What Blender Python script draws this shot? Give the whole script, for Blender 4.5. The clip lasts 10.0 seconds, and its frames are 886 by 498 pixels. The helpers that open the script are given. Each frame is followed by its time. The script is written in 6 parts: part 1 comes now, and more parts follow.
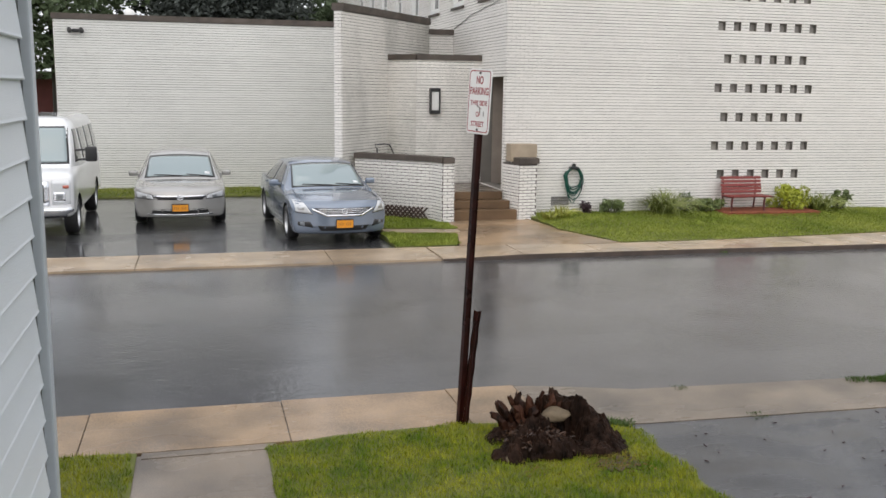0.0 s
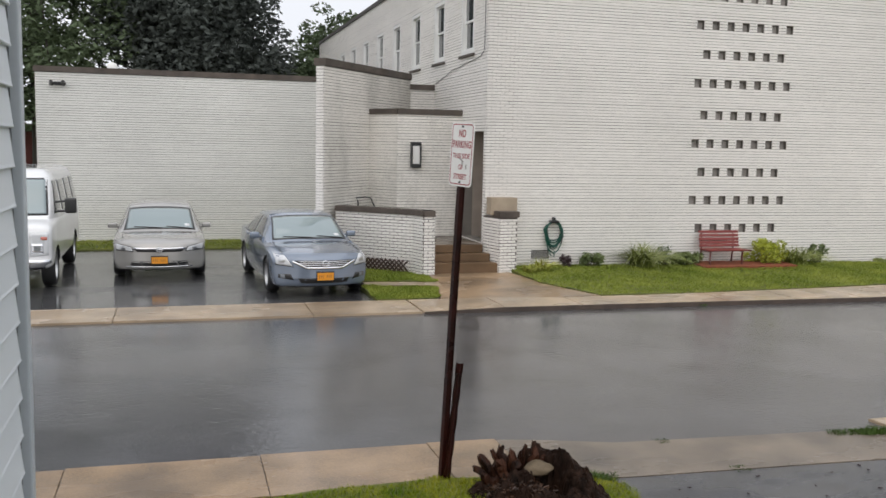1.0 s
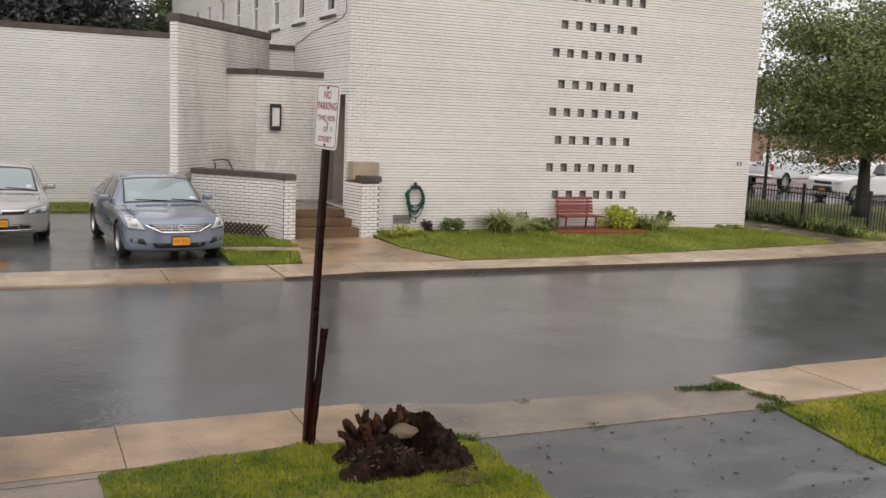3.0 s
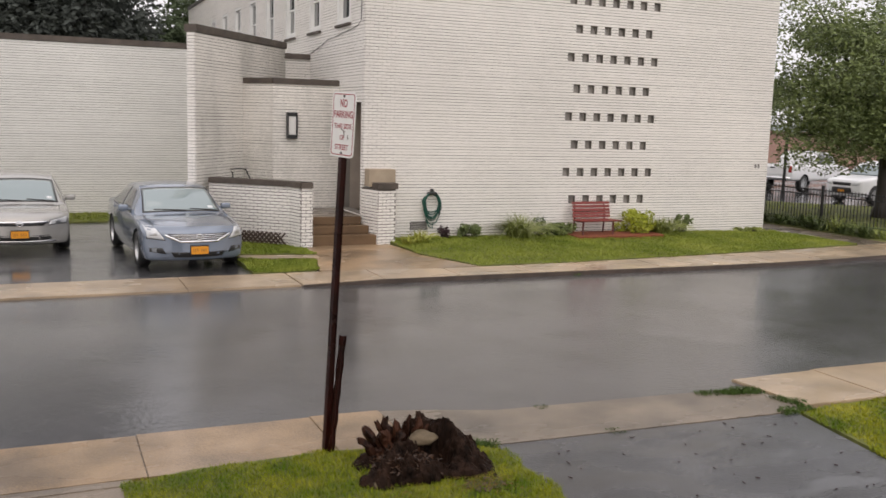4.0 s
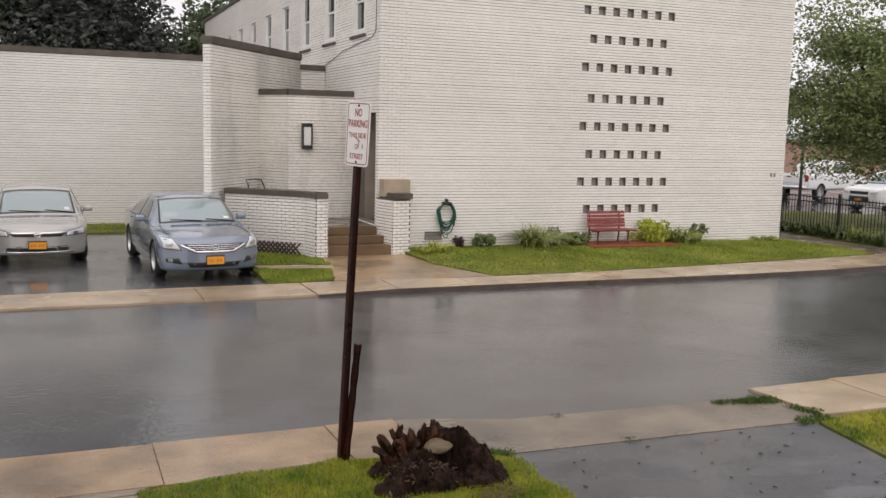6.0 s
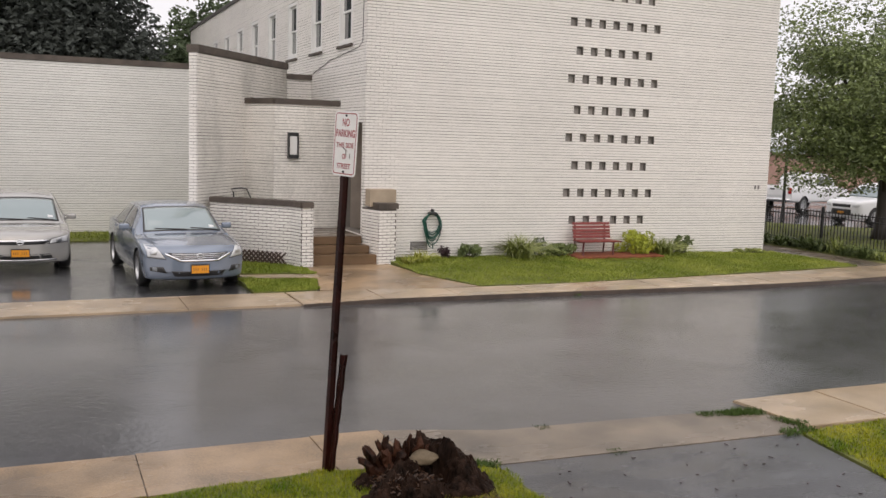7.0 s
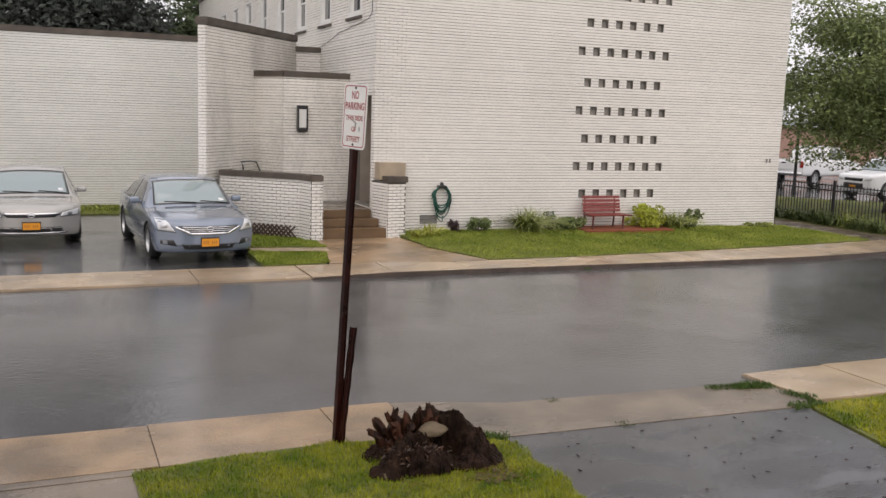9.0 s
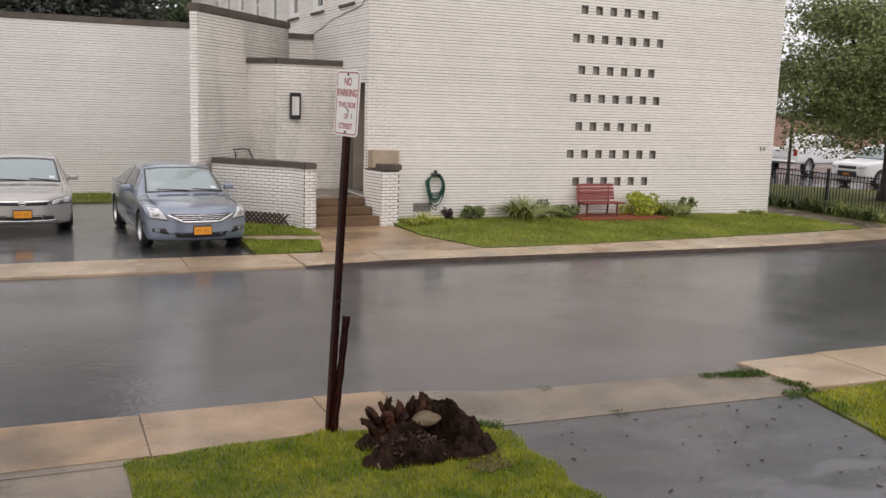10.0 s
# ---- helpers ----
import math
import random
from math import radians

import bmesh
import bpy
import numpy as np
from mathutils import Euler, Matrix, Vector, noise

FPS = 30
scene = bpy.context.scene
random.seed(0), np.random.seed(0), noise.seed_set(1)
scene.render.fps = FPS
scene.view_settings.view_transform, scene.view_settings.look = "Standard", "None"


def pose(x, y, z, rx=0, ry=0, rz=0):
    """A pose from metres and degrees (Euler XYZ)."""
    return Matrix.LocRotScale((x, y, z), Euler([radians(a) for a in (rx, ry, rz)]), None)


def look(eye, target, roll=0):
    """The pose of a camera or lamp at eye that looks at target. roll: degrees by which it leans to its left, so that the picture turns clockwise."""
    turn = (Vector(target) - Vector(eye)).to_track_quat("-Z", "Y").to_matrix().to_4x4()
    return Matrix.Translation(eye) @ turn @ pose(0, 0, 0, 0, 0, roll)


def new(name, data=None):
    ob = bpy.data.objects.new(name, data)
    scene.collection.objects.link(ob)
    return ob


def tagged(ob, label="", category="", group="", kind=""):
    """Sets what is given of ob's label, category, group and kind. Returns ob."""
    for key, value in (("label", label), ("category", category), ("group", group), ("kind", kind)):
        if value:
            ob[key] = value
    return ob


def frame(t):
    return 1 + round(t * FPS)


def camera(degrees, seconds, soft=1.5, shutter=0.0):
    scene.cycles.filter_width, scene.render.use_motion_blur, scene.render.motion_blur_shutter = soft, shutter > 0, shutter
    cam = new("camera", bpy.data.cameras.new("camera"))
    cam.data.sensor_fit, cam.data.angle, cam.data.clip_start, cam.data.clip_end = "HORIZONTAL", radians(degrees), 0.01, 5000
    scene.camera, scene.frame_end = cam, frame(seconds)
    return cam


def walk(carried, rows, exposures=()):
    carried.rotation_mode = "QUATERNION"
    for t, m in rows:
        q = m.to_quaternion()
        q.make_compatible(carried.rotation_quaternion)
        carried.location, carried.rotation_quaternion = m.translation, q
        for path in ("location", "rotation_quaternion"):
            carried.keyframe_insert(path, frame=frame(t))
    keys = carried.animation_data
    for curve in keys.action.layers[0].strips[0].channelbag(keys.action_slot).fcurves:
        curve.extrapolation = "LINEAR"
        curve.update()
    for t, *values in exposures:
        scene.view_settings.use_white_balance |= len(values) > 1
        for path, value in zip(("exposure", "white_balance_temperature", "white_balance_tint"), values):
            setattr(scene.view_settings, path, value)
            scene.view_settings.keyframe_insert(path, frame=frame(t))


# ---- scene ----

cam = camera(51.46, 10.0, soft=1.5, shutter=0.4)
PATH = [
    (0, pose(0.082, -0.051, 2.934, 80.20, -0.82, -14.67)),
    (0.5, pose(0.070, -0.046, 2.926, 81.63, -0.61, -15.14)),
    (1, pose(0.055, -0.053, 2.920, 83.56, -1.13, -15.92)),
    (1.5, pose(0.048, -0.035, 2.906, 81.90, -2.20, -19.02)),
    (2, pose(0.020, -0.021, 2.905, 81.90, -2.76, -21.63)),
    (2.2, pose(0.032, -0.025, 2.908, 81.91, -2.85, -24.70)),
    (3.3, pose(0.017, 0.018, 2.902, 81.48, -2.28, -24.62)),
    (3.5, pose(0.015, 0.014, 2.907, 81.30, -2.35, -24.84)),
    (4, pose(0.015, 0.000, 2.908, 82.01, -1.64, -23.62)),
    (4.5, pose(0.014, -0.008, 2.908, 82.60, -1.31, -22.40)),
    (5, pose(0.021, -0.019, 2.902, 82.34, -1.18, -22.87)),
    (6.5, pose(0.005, -0.011, 2.890, 82.97, -1.50, -22.75)),
    (7, pose(0.001, -0.000, 2.894, 83.30, -1.82, -23.61)),
    (7.5, pose(-0.001, 0.003, 2.887, 83.21, -1.79, -23.58)),
    (8, pose(0.001, -0.002, 2.886, 82.38, -1.75, -22.92)),
    (8.5, pose(-0.005, 0.003, 2.886, 81.85, -1.77, -22.79)),
    (9, pose(0.000, 0.000, 2.890, 81.64, -1.83, -23.02)),
    (9.5, pose(0.018, 0.040, 2.879, 81.40, -1.63, -23.12)),
    (10, pose(0.024, 0.047, 2.883, 80.91, -1.87, -23.40)),
]
walk(cam, PATH, exposures=[(0, 0.22, 6600, 11), (0.5, 0.12, 6600, 11), (1, 0.05, 6600, 11), (1.5, -0.04, 6600, 11), (2.2, -0.02, 6700, 12), (3.3, 0.08, 7050, 16), (10, 0.09, 7000, 16)])

# ---- sky and light: a rainy, overcast day ----
world = bpy.data.worlds.new("sky")
scene.world = world
world.use_nodes = True
wn, wl = world.node_tree.nodes, world.node_tree.links
sky = wn.new("ShaderNodeTexSky")
sky.sky_type, sky.sun_disc = "NISHITA", False
sky.sun_elevation, sky.sun_rotation = radians(52), radians(200)
sky.dust_density, sky.air_density = 6.0, 1.0
cloud = wn.new("ShaderNodeMix")
cloud.data_type = "RGBA"
cloud.inputs["Factor"].default_value = 0.9
cloud.inputs["B"].default_value = (7.4, 7.7, 8.25, 1)
wl.new(sky.outputs["Color"], cloud.inputs["A"])
wl.new(cloud.outputs["Result"], wn["Background"].inputs["Color"])
wn["Background"].inputs["Strength"].default_value = 0.125
sun = new("sun", bpy.data.lights.new("sun", "SUN"))
sun.data.energy, sun.data.angle, sun.data.color = 1.15, radians(110), (1.0, 0.97, 0.93)
sun.matrix_world = look((-4, -10, 16), (0, 0, 0))


# ---- materials ----
def material(name, base, rough=0.6, metal=0.0, vary=0.25, scale=3.0, fine=60.0, bump=0.0, bump_scale=80.0, tint=None, rough_vary=0.0,
             spec=0.5, island=0.0, coat=0.0, stretch=(1, 1, 1), darks=None, span=(0.45, 0.95)):
    """A procedural surface: base colour with a broad and a fine variation, relief, and patchy gloss."""
    m = bpy.data.materials.new(name)
    m.use_nodes = True
    n, l = m.node_tree.nodes, m.node_tree.links
    p = n["Principled BSDF"]
    p.inputs["Metallic"].default_value = metal
    p.inputs["Specular IOR Level"].default_value = spec
    p.inputs["Coat Weight"].default_value = coat
    p.inputs["Coat Roughness"].default_value = 0.05
    tc, mp = n.new("ShaderNodeTexCoord"), n.new("ShaderNodeMapping")
    mp.inputs["Scale"].default_value = stretch
    l.new(tc.outputs["Object"], mp.inputs["Vector"])

    def tex(s, detail=4.0):
        t = n.new("ShaderNodeTexNoise")
        t.inputs["Scale"].default_value, t.inputs["Detail"].default_value = s, detail
        l.new(mp.outputs["Vector"], t.inputs["Vector"])
        return t
    broad, grain = tex(scale), tex(fine, 2.0)
    add = n.new("ShaderNodeMath")
    add.operation = "MULTIPLY_ADD"
    add.inputs[1].default_value = 0.4
    l.new(grain.outputs["Fac"], add.inputs[0])
    l.new(broad.outputs["Fac"], add.inputs[2])
    ramp = n.new("ShaderNodeValToRGB")
    lo = [c * (1 - vary) for c in (darks or base)]
    hi = [min(1, c * (1 + vary)) for c in (tint or base)]
    ramp.color_ramp.elements[0].position, ramp.color_ramp.elements[1].position = span
    ramp.color_ramp.elements[0].color, ramp.color_ramp.elements[1].color = (*lo, 1), (*hi, 1)
    l.new(add.outputs[0], ramp.inputs["Fac"])
    colour = ramp.outputs["Color"]
    if island:
        geo, obi = n.new("ShaderNodeNewGeometry"), n.new("ShaderNodeObjectInfo")
        s = n.new("ShaderNodeMath")
        l.new(geo.outputs["Random Per Island"], s.inputs[0])
        l.new(obi.outputs["Random"], s.inputs[1])
        rng = n.new("ShaderNodeMapRange")
        rng.inputs["From Max"].default_value = 2.0
        rng.inputs["To Min"].default_value, rng.inputs["To Max"].default_value = 1 - island, 1 + island
        l.new(s.outputs[0], rng.inputs["Value"])
        mul = n.new("ShaderNodeVectorMath")
        mul.operation = "SCALE"
        l.new(colour, mul.inputs[0])
        l.new(rng.outputs["Result"], mul.inputs["Scale"])
        colour = mul.outputs["Vector"]
    l.new(colour, p.inputs["Base Color"])
    p.inputs["Roughness"].default_value = rough
    if rough_vary:
        rr = n.new("ShaderNodeMapRange")
        rr.inputs["From Min"].default_value, rr.inputs["From Max"].default_value = 0.35, 0.65
        rr.inputs["To Min"].default_value, rr.inputs["To Max"].default_value = max(0.02, rough - rough_vary), rough + rough_vary
        patch = tex(scale * 0.7, 6.0)
        l.new(patch.outputs["Fac"], rr.inputs["Value"])
        l.new(rr.outputs["Result"], p.inputs["Roughness"])
    if bump:
        b, bt = n.new("ShaderNodeBump"), tex(bump_scale, 3.0)
        b.inputs["Strength"].default_value, b.inputs["Distance"].default_value = bump, 0.01
        l.new(bt.outputs["Fac"], b.inputs["Height"])
        l.new(b.outputs["Normal"], p.inputs["Normal"])
    return m


def glass(name, base, rough=0.03, spec=0.5):
    m = bpy.data.materials.new(name)
    m.use_nodes = True
    p = m.node_tree.nodes["Principled BSDF"]
    p.inputs["Base Color"].default_value = (*base, 1)
    p.inputs["Roughness"].default_value = rough
    p.inputs["Specular IOR Level"].default_value = spec
    p.inputs["Coat Weight"].default_value = 0.6
    return m


def wet(name, base, vary=0.3, film=(0.05, 0.28), puddle=0.35, ripple=0.25, ripple_scale=28.0, rough=0.5, fine=120.0, edge=0.40, coat=1.0, calm=0.12):
    """Paving under a film of rain: a dull ground with a water coat, smooth in puddles and broken by drops elsewhere."""
    m = material(name, base, rough, vary=vary, scale=1.1, fine=fine, bump=0.3, bump_scale=fine, span=(0.52, 0.88))
    n, l = m.node_tree.nodes, m.node_tree.links
    p = n["Principled BSDF"]
    p.inputs["Coat Weight"].default_value, p.inputs["Coat IOR"].default_value = coat, 1.48
    tc = n.new("ShaderNodeTexCoord")
    mp = n.new("ShaderNodeMapping")
    mp.inputs["Scale"].default_value = (0.55, 1.0, 1.0)
    l.new(tc.outputs["Object"], mp.inputs["Vector"])
    big, small = n.new("ShaderNodeTexNoise"), n.new("ShaderNodeTexNoise")
    big.inputs["Scale"].default_value, big.inputs["Detail"].default_value = puddle, 5.0
    small.inputs["Scale"].default_value, small.inputs["Detail"].default_value = ripple_scale, 3.0
    l.new(mp.outputs["Vector"], big.inputs["Vector"])
    l.new(tc.outputs["Object"], small.inputs["Vector"])
    rr = n.new("ShaderNodeMapRange")
    rr.inputs["From Min"].default_value, rr.inputs["From Max"].default_value = edge, 0.62
    rr.inputs["To Min"].default_value, rr.inputs["To Max"].default_value = film
    l.new(big.outputs["Fac"], rr.inputs["Value"])
    l.new(rr.outputs["Result"], p.inputs["Coat Roughness"])
    st = n.new("ShaderNodeMapRange")
    st.inputs["From Min"].default_value, st.inputs["From Max"].default_value = edge, 0.62
    st.inputs["To Min"].default_value, st.inputs["To Max"].default_value = ripple * calm, ripple
    l.new(big.outputs["Fac"], st.inputs["Value"])
    bp = n.new("ShaderNodeBump")
    bp.inputs["Distance"].default_value = 0.01
    l.new(st.outputs["Result"], bp.inputs["Strength"])
    l.new(small.outputs["Fac"], bp.inputs["Height"])
    l.new(bp.outputs["Normal"], p.inputs["Coat Normal"])
    return m


M_BRICK = material("white_painted_brick", (0.82, 0.795, 0.755), 0.55, vary=0.06, scale=0.5, fine=25, bump=0.25, bump_scale=90, island=0.06)
M_BRICK_STAINED = material("rain_stained_white_brick", (0.76, 0.735, 0.69), 0.5, vary=0.10, scale=0.9, fine=25, bump=0.25, bump_scale=90, island=0.07, darks=(0.56, 0.55, 0.50), stretch=(1, 1, 0.35), span=(0.48, 0.80))
M_BRICK_GREY = material("greyed_white_brick", (0.77, 0.768, 0.735), 0.55, vary=0.07, scale=0.5, fine=25, bump=0.25, bump_scale=90, island=0.06)
M_MORTAR = material("dirty_mortar", (0.20, 0.185, 0.165), 0.9, vary=0.2, scale=2, bump=0.3)
M_MORTAR_DARK = material("dark_mortar", (0.10, 0.085, 0.075), 0.9, vary=0.2, scale=2, bump=0.3)
M_COPING = material("weathered_coping", (0.085, 0.068, 0.056), 0.6, vary=0.4, scale=2.5, bump=0.3, rough_vary=0.15)
M_ASPHALT = wet("wet_asphalt", (0.033, 0.032, 0.0355), 0.5, (0.06, 0.13), 0.34, 0.95, 16.0, edge=0.47, calm=0.4)
M_LOT = wet("wet_lot_asphalt", (0.03, 0.03, 0.033), 0.3, (0.08, 0.24), 0.5, 0.4, 20.0)
M_DRIVE = wet("wet_sealed_driveway", (0.025, 0.026, 0.030), 0.6, (0.05, 0.42), 2.2, 1.0, 38.0, 0.55, 90.0, coat=0.85)
M_CONC = wet("soaked_tan_concrete", (0.25, 0.166, 0.092), 0.45, (0.10, 0.38), 1.2, 0.4, 40.0, 0.6, 70.0, coat=0.65)
M_CONC_FAR = wet("wet_pale_concrete", (0.37, 0.275, 0.178), 0.3, (0.08, 0.36), 0.8, 0.3, 50.0, 0.6, 70.0, coat=0.9)
M_CONC_GREY = wet("wet_grey_concrete", (0.145, 0.112, 0.08), 0.5, (0.1, 0.35), 1.5, 0.4, 60.0, 0.6, 90.0, coat=0.7)
# wet brown kerb face; the shadow line under the pavement edge darkens its colour
M_KERB = material("shaded_wet_kerb_face", (0.07, 0.05, 0.038), 0.35, vary=0.4, scale=3, bump=0.3)
M_STEP = material("wet_brown_step", (0.13, 0.08, 0.043), 0.45, vary=0.3, scale=2, bump=0.2, rough_vary=0.15, spec=0.3)
M_SOIL = material("lawn_soil", (0.085, 0.115, 0.016), 0.9, vary=0.45, scale=1.5, fine=40, bump=0.5, bump_scale=40, tint=(0.11, 0.115, 0.025))
M_GRASS_FAR = material("far_wet_grass", (0.148, 0.215, 0.022), 0.6, vary=0.25, scale=0.8, fine=7, island=0.3, tint=(0.24, 0.27, 0.05), spec=0.15)
M_GRASS = material("wet_grass", (0.118, 0.215, 0.007), 0.6, vary=0.35, scale=1.5, fine=9, island=0.35, tint=(0.25, 0.235, 0.02), spec=0.12, span=(0.54, 0.94))
M_MULCH = material("red_mulch", (0.22, 0.06, 0.025), 0.8, vary=0.4, scale=12, bump=0.8, bump_scale=50)
M_TRIM = material("white_trim", (0.78, 0.78, 0.76), 0.4, vary=0.05, scale=3)
M_PANE = glass("window_glass", (0.05, 0.055, 0.06))
# grey of the opening screens, with the shade of the recess in the colour
M_BLOCK = material("shade_toned_vent_screen", (0.27, 0.25, 0.23), 0.3, vary=0.25, scale=6, island=0.35)
M_DOOR = material("brown_door_paint", (0.36, 0.31, 0.265), 0.4, vary=0.15, scale=3)
M_ROOF = material("dark_roof", (0.08, 0.075, 0.07), 0.7, vary=0.2)
M_SIDING = material("pale_vinyl_siding", (0.62, 0.66, 0.70), 0.35, vary=0.05, scale=1.2, fine=40, bump=0.1, bump_scale=40, stretch=(1, 1, 6))
M_CORNER = material("grey_corner_post", (0.42, 0.46, 0.50), 0.35, vary=0.06, scale=2)
M_BLACK = material("black_metal", (0.012, 0.012, 0.013), 0.35, vary=0.2)
M_RUST = material("wet_rusty_steel", (0.011, 0.005, 0.0042), 0.35, metal=0.1, vary=0.5, scale=4, fine=50, bump=0.3, rough_vary=0.1, tint=(0.026, 0.0055, 0.004), spec=0.2)


# ---- mesh helpers ----
def mesh_object(name, verts, faces, mat, parent=None, label=""):
    me = bpy.data.meshes.new(name)
    me.from_pydata([tuple(map(float, v)) for v in verts], [], [tuple(map(int, q)) for q in faces])
    me.materials.append(mat)
    ob = new(name, me)
    if parent:
        ob.parent = parent
    if label:
        tagged(ob, label)
    return ob


def part(name, bm, mat, parent=None, label="", smooth=False):
    me = bpy.data.meshes.new(name)
    bmesh.ops.recalc_face_normals(bm, faces=bm.faces)
    if smooth:
        for q in bm.faces:
            q.smooth = True
    bm.to_mesh(me)
    bm.free()
    me.materials.append(mat)
    ob = new(name, me)
    if parent:
        ob.parent = parent
    if label:
        tagged(ob, label)
    return ob


def thing(name, label, category, group="", kind="", at=None):
    ob = new(name)
    ob.empty_display_size = 0.1
    if at is not None:
        ob.matrix_world = at
    return tagged(ob, label, category, group, kind)


def box(bm, x0, x1, y0, y1, z0, z1, bevel=0.0, m=None):
    x0, x1, y0, y1, z0, z1 = min(x0, x1), max(x0, x1), min(y0, y1), max(y0, y1), min(z0, z1), max(z0, z1)
    r = bmesh.ops.create_cube(bm, size=1.0)
    vs = r["verts"]
    for v in vs:
        v.co = Vector((x0 + (v.co.x + 0.5) * (x1 - x0), y0 + (v.co.y + 0.5) * (y1 - y0), z0 + (v.co.z + 0.5) * (z1 - z0)))
    if bevel:
        es = list({e for v in vs for e in v.link_edges})
        rr = bmesh.ops.bevel(bm, geom=es, offset=bevel, segments=2, affect="EDGES", profile=0.6)
        vs = list({v for q in rr["faces"] for v in q.verts} | {v for v in vs if v.is_valid})
    if m is not None:
        bmesh.ops.transform(bm, matrix=m, verts=vs)
    return vs


def prism(bm, poly, z0, z1, bevel=0.0):
    """An upright prism on a plan polygon; z1 may be a function of x, y."""
    f1 = z1 if callable(z1) else (lambda x, y: z1)
    lo = [bm.verts.new((x, y, z0)) for x, y in poly]
    hi = [bm.verts.new((x, y, f1(x, y))) for x, y in poly]
    k = len(poly)
    bm.faces.new(hi)
    bm.faces.new(lo[::-1])
    side = [bm.faces.new((lo[i], lo[(i + 1) % k], hi[(i + 1) % k], hi[i])) for i in range(k)]
    if bevel:
        top = [e for e in bm.edges if e.verts[0] in hi and e.verts[1] in hi]
        bmesh.ops.bevel(bm, geom=top, offset=bevel, segments=2, affect="EDGES")


def tube(bm, pts, radii, sides=8, cap=True):
    """A tapered tube along points."""
    rings, prev = [], None
    for i, p in enumerate(pts):
        p = Vector(p)
        d = (Vector(pts[min(i + 1, len(pts) - 1)]) - Vector(pts[max(i - 1, 0)])).normalized()
        a = d.orthogonal() if prev is None else (prev - prev.dot(d) * d)
        a = a.normalized()
        prev = a
        b = d.cross(a)
        r = radii[i] if hasattr(radii, "__len__") else radii
        rings.append([bm.verts.new(p + r * (math.cos(2 * math.pi * k / sides) * a + math.sin(2 * math.pi * k / sides) * b)) for k in range(sides)])
    for q, w in zip(rings, rings[1:]):
        for k in range(sides):
            bm.faces.new((q[k], q[(k + 1) % sides], w[(k + 1) % sides], w[k]))
    if cap:
        bm.faces.new(rings[0][::-1])
        bm.faces.new(rings[-1])


COURSE, BRICK_L = 0.0677, 0.2032


